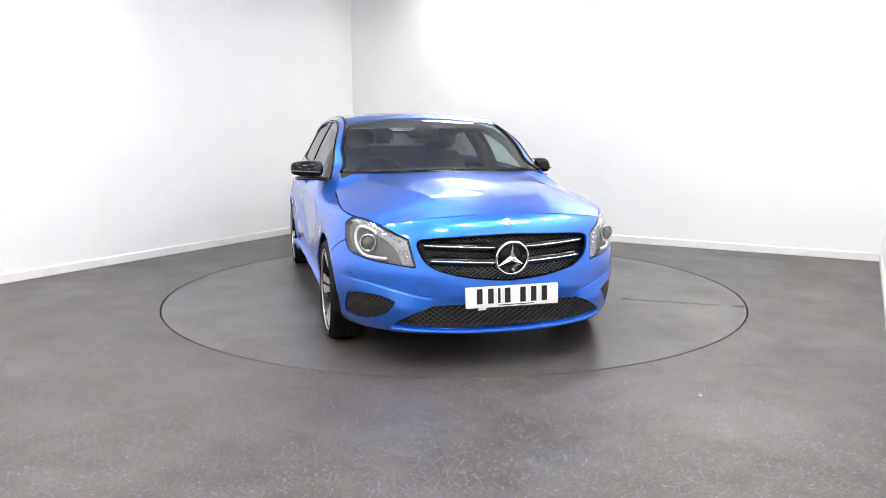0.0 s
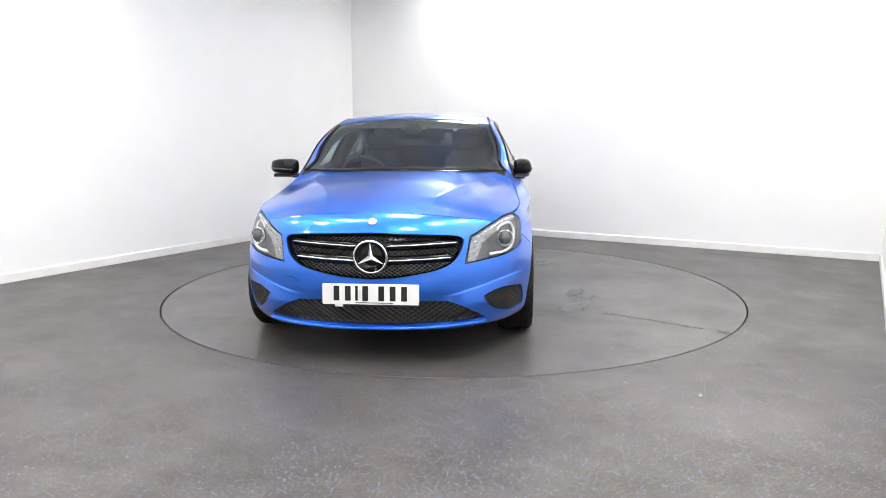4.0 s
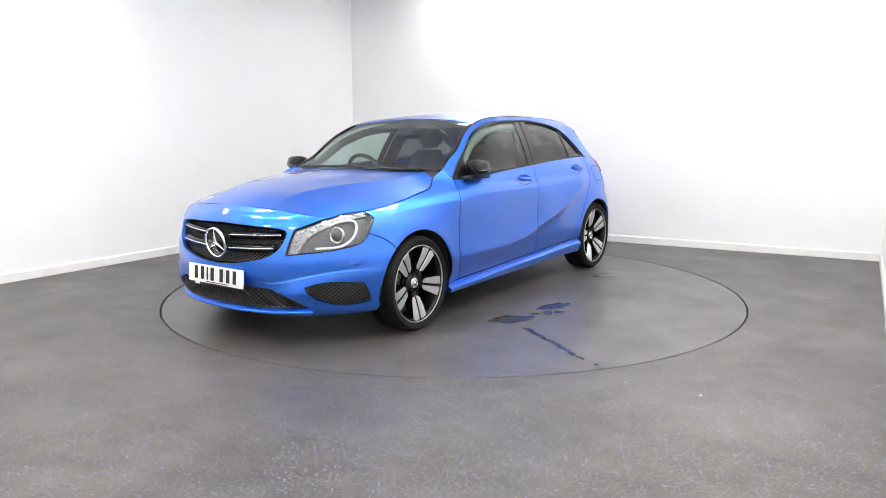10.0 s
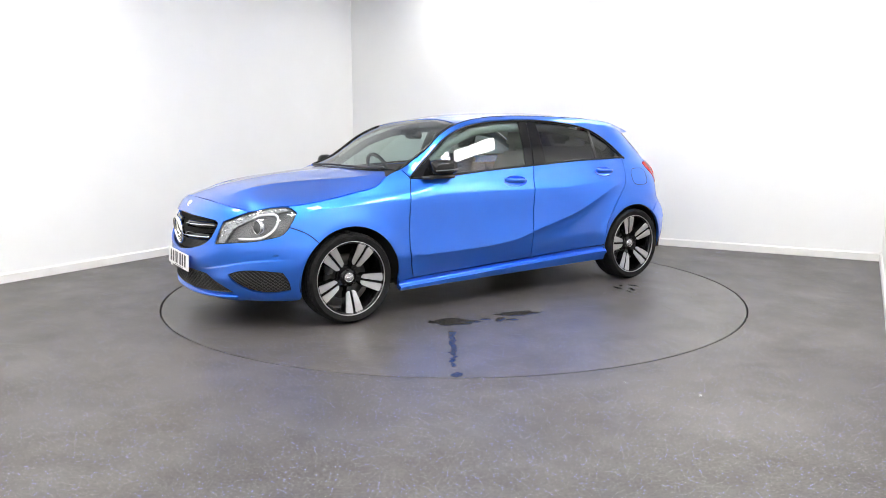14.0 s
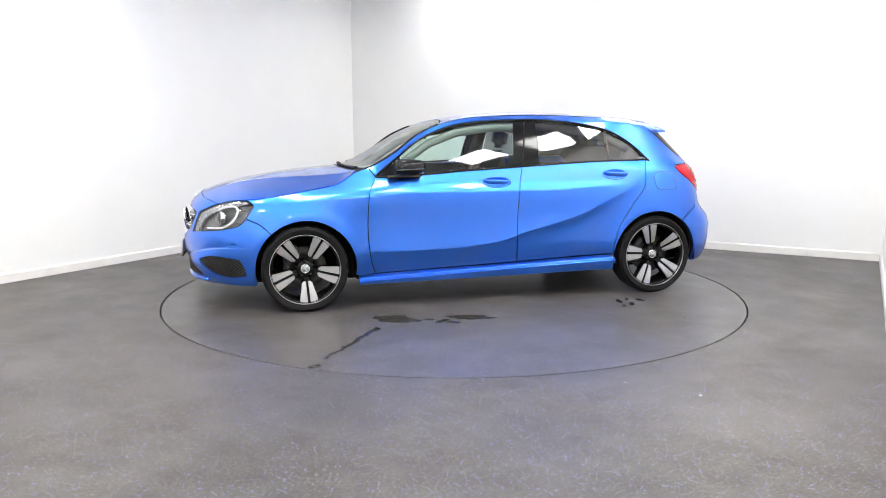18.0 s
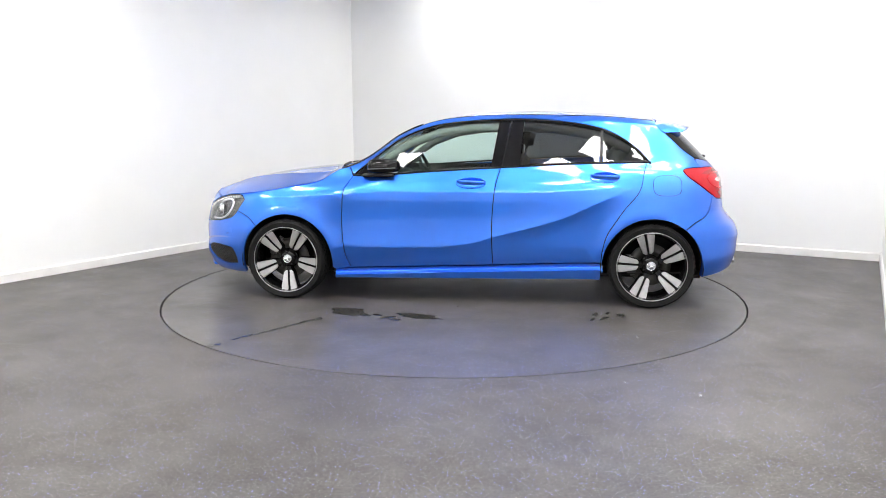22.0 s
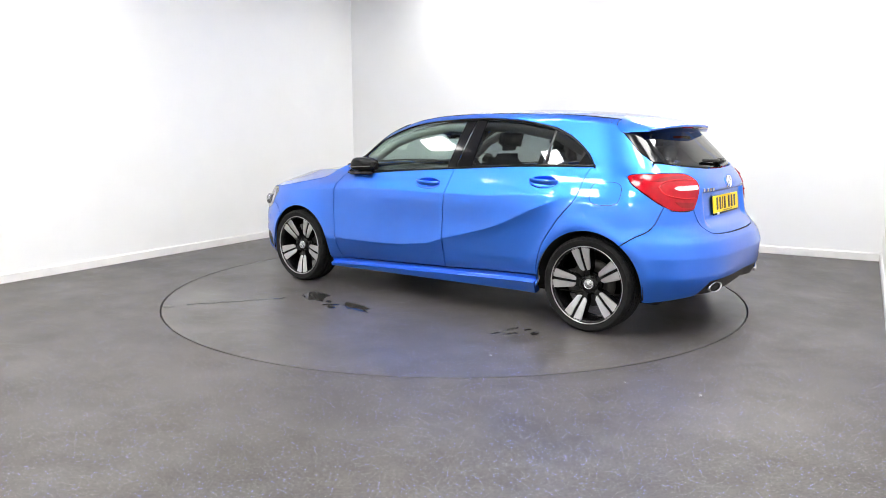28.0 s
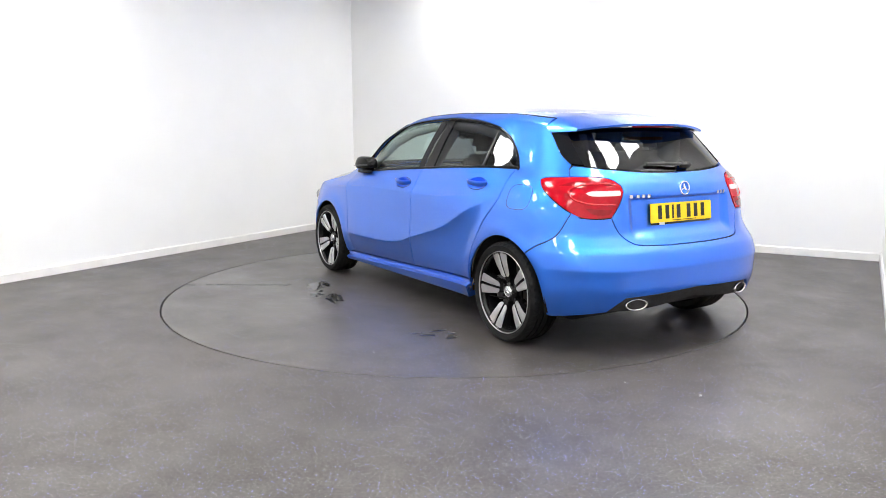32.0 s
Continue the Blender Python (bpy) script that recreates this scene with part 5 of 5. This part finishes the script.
def wheels(car):
    """Tyre, black rim with five machined twin spokes, brake disc and cap."""
    RT, RL = .304, .2475
    w = new("wheel")
    w.parent = car
    tyre = [(RL - .012, .085), (RL, .099), (RL + .015, .106), (RL + .035, .1085), (RT - .020, .103), (RT - .006, .092), (RT, .074)]
    for g in (.058, .022, -.022, -.058):
        tyre += [(RT, g + .005), (RT - .007, g + .004), (RT - .007, g - .004), (RT, g - .005)]
    tyre += [(RT, -.074), (RT - .006, -.092), (RT - .020, -.103), (RL + .03, -.108), (RL, -.099), (RL - .012, -.085)]
    tb = lathe_bm(tyre, 192, True)
    for v in tb.verts:
        r, k = math.hypot(v.co.x, v.co.z), round(math.atan2(v.co.z, v.co.x) / (2 * math.pi) * 192 + abs(v.co.y) * 60)
        if r > RT - .0066 and abs(v.co.y) > .060 and k % 4 == 0:
            v.co.x, v.co.z = v.co.x * (r - .006) / r, v.co.z * (r - .006) / r
    part("tyre", tb, "rubber", w, "black low profile tyre").data.set_sharp_from_angle(angle=radians(35))
    rim = part("rim", lathe_bm([(RL - .010, .092), (RL - .016, .088), (RL - .022, .070), (RL - .030, .02), (RL - .034, -.05), (RL - .012, -.09), (RL - .002, -.092), (RL - .006, -.05), (RL - .012, .06)], 96, True), "rim_black", w, "gloss black alloy rim")
    part("rim_lip", lathe_bm([(RL - .0045, .086), (RL - .004, .100), (RL - .002, .1025), (RL + .0005, .099), (RL + .0003, .088)], 96, True), "alloy", w, "bright machined rim lip")
    part("hub", lathe_bm([(.001, .050), (.046, .050), (.058, .044), (.066, .028), (.064, -.02)], 48), "rim_black", w)
    part("hub_cap", lathe_bm([(.001, .064), (.022, .063), (.031, .060), (.0355, .054), (.0355, .045)], 40), "satin", w, "silver hub cap")
    part("cap_ring", lathe_bm([(.0265, .0605), (.028, .0630), (.0305, .0625), (.0310, .0600)], 40), "chrome", w)
    star = bmesh.new()
    for k in range(3):
        a = math.pi / 2 + k * 2 * math.pi / 3
        u, v = Vector((math.cos(a), 0, math.sin(a))), Vector((-math.sin(a), 0, math.cos(a)))
        q = [star.verts.new(p + Vector((0, h, 0))) for p, h in ((u * .026, .0635), (v * .004 + u * .002, .0645), (Vector(), .0675), (-v * .004 + u * .002, .0645))]
        star.faces.new((q[0], q[1], q[2]))
        star.faces.new((q[0], q[2], q[3]))
    part("cap_rays", star, "chrome", w, smooth=False)
    for k in range(5):
        a = radians(90 + 72 * k)
        sp = bmesh.new()
        blk = bmesh.new()
        for sgn in (1, -1):
            # machined face of one bar
            prof = [(.090, .0105, .0200, .060), (.102, .0105, .0345, .065), (.170, .0110, .0500, .081), (.2395, .0115, .0645, .091)]
            rows = []
            for r, i0, o0, y in prof:
                rows.append([sp.verts.new((sgn * i0, y, r)), sp.verts.new((sgn * o0, y, r)), sp.verts.new((sgn * (o0 + .003), y - .006, r)), sp.verts.new((sgn * max(i0 - .003, 0), y - .006, r))])
            for p, q in zip(rows, rows[1:]):
                for m in range(4):
                    sp.faces.new((p[m], p[(m + 1) % 4], q[(m + 1) % 4], q[m]))
            sp.faces.new(rows[0])
            sp.faces.new(rows[-1])
        rows = []
        for r, o0, y in ((.060, .018, .046), (.083, .020, .050), (.100, .034, .054), (.180, .052, .068), (.242, .066, .076)):
            rows.append([blk.verts.new((x2, y2, r)) for x2, y2 in ((-o0, y), (o0, y), (o0 + .006, y - .05), (-o0 - .006, y - .05))])
        for p, q in zip(rows, rows[1:]):
            for m in range(4):
                blk.faces.new((p[m], p[(m + 1) % 4], q[(m + 1) % 4], q[m]))
        for b2 in (sp, blk):
            bmesh.ops.recalc_face_normals(b2, faces=b2.faces[:])
            bmesh.ops.rotate(b2, matrix=Matrix.Rotation(math.pi / 2 - a, 3, "Y"), verts=b2.verts)
        core = part("spoke", blk, "rim_black", w, "", smooth=False)
        part("machined_face", sp, "alloy", core, "bright machined spoke face", smooth=False)
        nut = part("wheel_bolt", lathe_bm([(.001, .060), (.008, .060), (.0095, .056), (.0095, .045)], 12), "rim_black", w)
        t = a + radians(36)
        nut.matrix_basis = pose(.054 * math.cos(t), 0, .054 * math.sin(t))
    part("brake_disc", lathe_bm([(.07, .0), (.150, .0), (.152, -.01), (.150, -.02), (.07, -.02)], 64, True), "disc", w, "grey steel brake disc")
    part("brake_hat", lathe_bm([(.001, .022), (.068, .020), (.075, .0), (.075, -.02)], 40), "rim_black", w)
    part("caliper", box_bm((.06, .07, .15), .015, (.135, .0, .03)), "lamp_grey", w, "grey brake caliper")
    spots = [(1.35, 1, .304, -31), (-1.35, 1, .304, 13), (1.35, -1, .304, 20), (-1.35, -1, .304, 40)]
    for i, (x, sd, z, turn) in enumerate(spots):
        m = pose(x, .777 * sd, z) @ (Matrix.Rotation(math.pi, 4, "Z") if sd < 0 else Matrix.Identity(4)) @ Matrix.Rotation(radians(turn), 4, "Y")
        if i == 0:
            w.matrix_basis = m
        else:
            copy_thing(w, m)


def blob_bm(cx, cy, rx, ry, turn, seed, ragged=.35, z=.0):
    """A thin flat patch with an uneven outline and a rounded rim."""
    bm = bmesh.new()
    n = 56
    rings = []
    for k, (f, h) in enumerate(((1, 0), (.985, .0003), (.96, .0004))):
        ring = []
        for i in range(n):
            a = 2 * math.pi * i / n
            w = 1 + ragged * (noise.noise((math.cos(a) * 1.6 + seed * 3.1, math.sin(a) * 1.6, seed)) + .6 * noise.noise((math.cos(a) * 4.5, math.sin(a) * 4.5 + seed, 9 + seed)))
            p = Matrix.Rotation(radians(turn), 2) @ Vector((rx * w * f * math.cos(a), ry * w * f * math.sin(a)))
            ring.append(bm.verts.new((cx + p.x, cy + p.y, z + h)))
        rings.append(ring)
    for a, b in zip(rings, rings[1:]):
        for i in range(n):
            bm.faces.new((a[i], a[(i + 1) % n], b[(i + 1) % n], b[i]))
    bm.faces.new(rings[-1])
    bmesh.ops.triangulate(bm, faces=bm.faces[-1:])
    bmesh.ops.recalc_face_normals(bm, faces=bm.faces[:])
    return bm


def join_bm(parts):
    out = bmesh.new()
    for b in parts:
        me = bpy.data.meshes.new("tmp")
        b.to_mesh(me)
        b.free()
        out.from_mesh(me)
        bpy.data.meshes.remove(me)
    return out


def build_puddles():
    """Water that dripped on the turntable: two pools, a trail of drops and a few splashes."""
    made = []

    def puddle(blobs, label):
        ob = new("water_puddle")
        for i, b in enumerate(blobs):
            part("pool" if b[2] > .05 else "drop", blob_bm(*b, z=.0006 + .00004 * i), "water", ob)
        made.append(tagged(ob, label, "puddle", "puddles on the turntable"))
    puddle([(.64, .92, .13, .085, 150, 1, .45), (.735, .86, .05, .04, 120, 2), (.52, .99, .07, .03, 150, 3)], "small dark pool of water on the turntable")
    puddle([(.13, .99, .155, .075, 165, 4, .45), (.33, 1.05, .06, .03, 30, 5), (.41, .99, .04, .022, 150, 6), (.27, 1.10, .05, .025, 160, 30)], "wide shallow pool of water on the turntable")
    rng = random.Random(5)
    trail = []
    for i in range(17):
        t = i / 16
        trail.append((.79 + .37 * t + rng.uniform(-.008, .008), 1.14 + .55 * t + rng.uniform(-.008, .008), .034 * (1 - .4 * t) * rng.uniform(.8, 1.3), .020 * (1 - .3 * t), 57 + rng.uniform(-15, 15), 7 + i, .5))
    trail.append((1.225, 1.815, .042, .028, 40, 25, .3))
    puddle(trail, "trail of water drops across the turntable")
    puddle([(-1.09, .80, .06, .018, 80, 26, .5), (-1.14, .90, .05, .02, 60, 27, .5), (-1.26, .80, .045, .022, 100, 28, .5), (-1.18, .75, .03, .014, 70, 29, .5), (-1.06, .94, .04, .012, 70, 35, .5)], "small splashes of water on the turntable")
    return made


def build_marks():
    """Scuffs and crumbs on the still floor."""
    def streak(p, q, w, seed, mat, label):
        p, q = Vector(p), Vector(q)
        d = q - p
        bm = blob_bm((p.x + q.x) / 2, (p.y + q.y) / 2, d.length / 2, w, math.degrees(math.atan2(d.y, d.x)), seed, .25)
        bmesh.ops.scale(bm, vec=(1, 1, .15), verts=bm.verts)
        bmesh.ops.translate(bm, vec=(0, 0, .0003), verts=bm.verts)
        tagged(mesh_ob("scuff_mark", bm, mat), label, "scuff mark", "scuffs on the floor")
    streak((-3.02, -.52), (-2.86, -.40), .004, 1, "scuff_dark", "thin dark scratch on the grey floor")
    streak((-2.76, -1.64), (-2.54, -1.665), 0.0066, 2, "scuff_pale", "pale scuff on the grey floor")
    streak((-2.72, -1.76), (-2.50, -1.68), 0.0033, 3, "scuff_pale", "pale scuff on the grey floor")
    streak((-2.18, -1.34), (-1.92, -1.19), 0.0028, 4, "scuff_pale", "pale scuff on the grey floor")
    streak((-2.24, -1.01), (-2.12, -.83), 0.0022, 5, "scuff_pale", "pale scuff on the grey floor")
    streak((-.92, -2.76), (-.58, -2.92), 0.0022, 6, "scuff_pale", "faint pale line on the grey floor")
    streak((-.58, -2.92), (-.13, -3.16), 0.0022, 7, "scuff_pale", "faint pale line on the grey floor")
    for x, y, r, seed in ((1.187, -2.49, .0075, 1), (.87, -2.302, .004, 2)):
        bm = bmesh.new()
        bmesh.ops.create_icosphere(bm, subdivisions=2, radius=r)
        for v in bm.verts:
            v.co *= 1 + .3 * noise.noise(v.co * 200 + Vector((seed, 0, 0)))
            v.co.z = v.co.z * .6 + r * .5
        bmesh.ops.translate(bm, vec=(x, y, 0), verts=bm.verts)
        tagged(mesh_ob("crumb", bm, "paper"), "tiny white crumb lying on the grey floor", "crumb")
    crumbs = []
    for x, y in ((-.115, .675), (-1.30, 1.35)):
        bm = bmesh.new()
        bmesh.ops.create_icosphere(bm, subdivisions=1, radius=.006)
        bmesh.ops.scale(bm, vec=(1.6, .6, .5), verts=bm.verts)
        bmesh.ops.translate(bm, vec=(x, y, .003), verts=bm.verts)
        crumbs.append(tagged(mesh_ob("crumb", bm, "paper"), "tiny white crumb lying on the turntable", "crumb"))
    for (p, q), w in zip((((-.100, .728), (-.129, .652)), ((-.782, 1.419), (-.808, 1.277)), ((-.841, 1.555), (-.921, 1.354)), ((-1.10, 1.02), (-1.19, .93)), ((1.275, 1.825), (1.24, 1.77))), (.0022, .003, .003, .003, .003)):
        p, q = Vector(p), Vector(q)
        d = q - p
        bm = blob_bm((p.x + q.x) / 2, (p.y + q.y) / 2, d.length / 2, w, math.degrees(math.atan2(d.y, d.x)), w * 900 + p.x, .25)
        bmesh.ops.translate(bm, vec=(0, 0, .0003), verts=bm.verts)
        crumbs.append(tagged(mesh_ob("scuff_mark", bm, "scuff_pale"), "pale scratch in the turntable's vinyl", "scuff mark", "scuffs on the turntable"))
    return crumbs


build_room()
build_lights()
turntable = build_turntable()
car = build_car()
puddles = build_puddles()
crumbs = build_marks()


def motions():
    rows = [(t, pose(0, 0, 0, 0, 0, HEADING - SPIN * (t - T_FRONT))) for t in range(33)]
    for thing in (turntable, car, *puddles, *crumbs):
        walk(thing, rows)


motions()
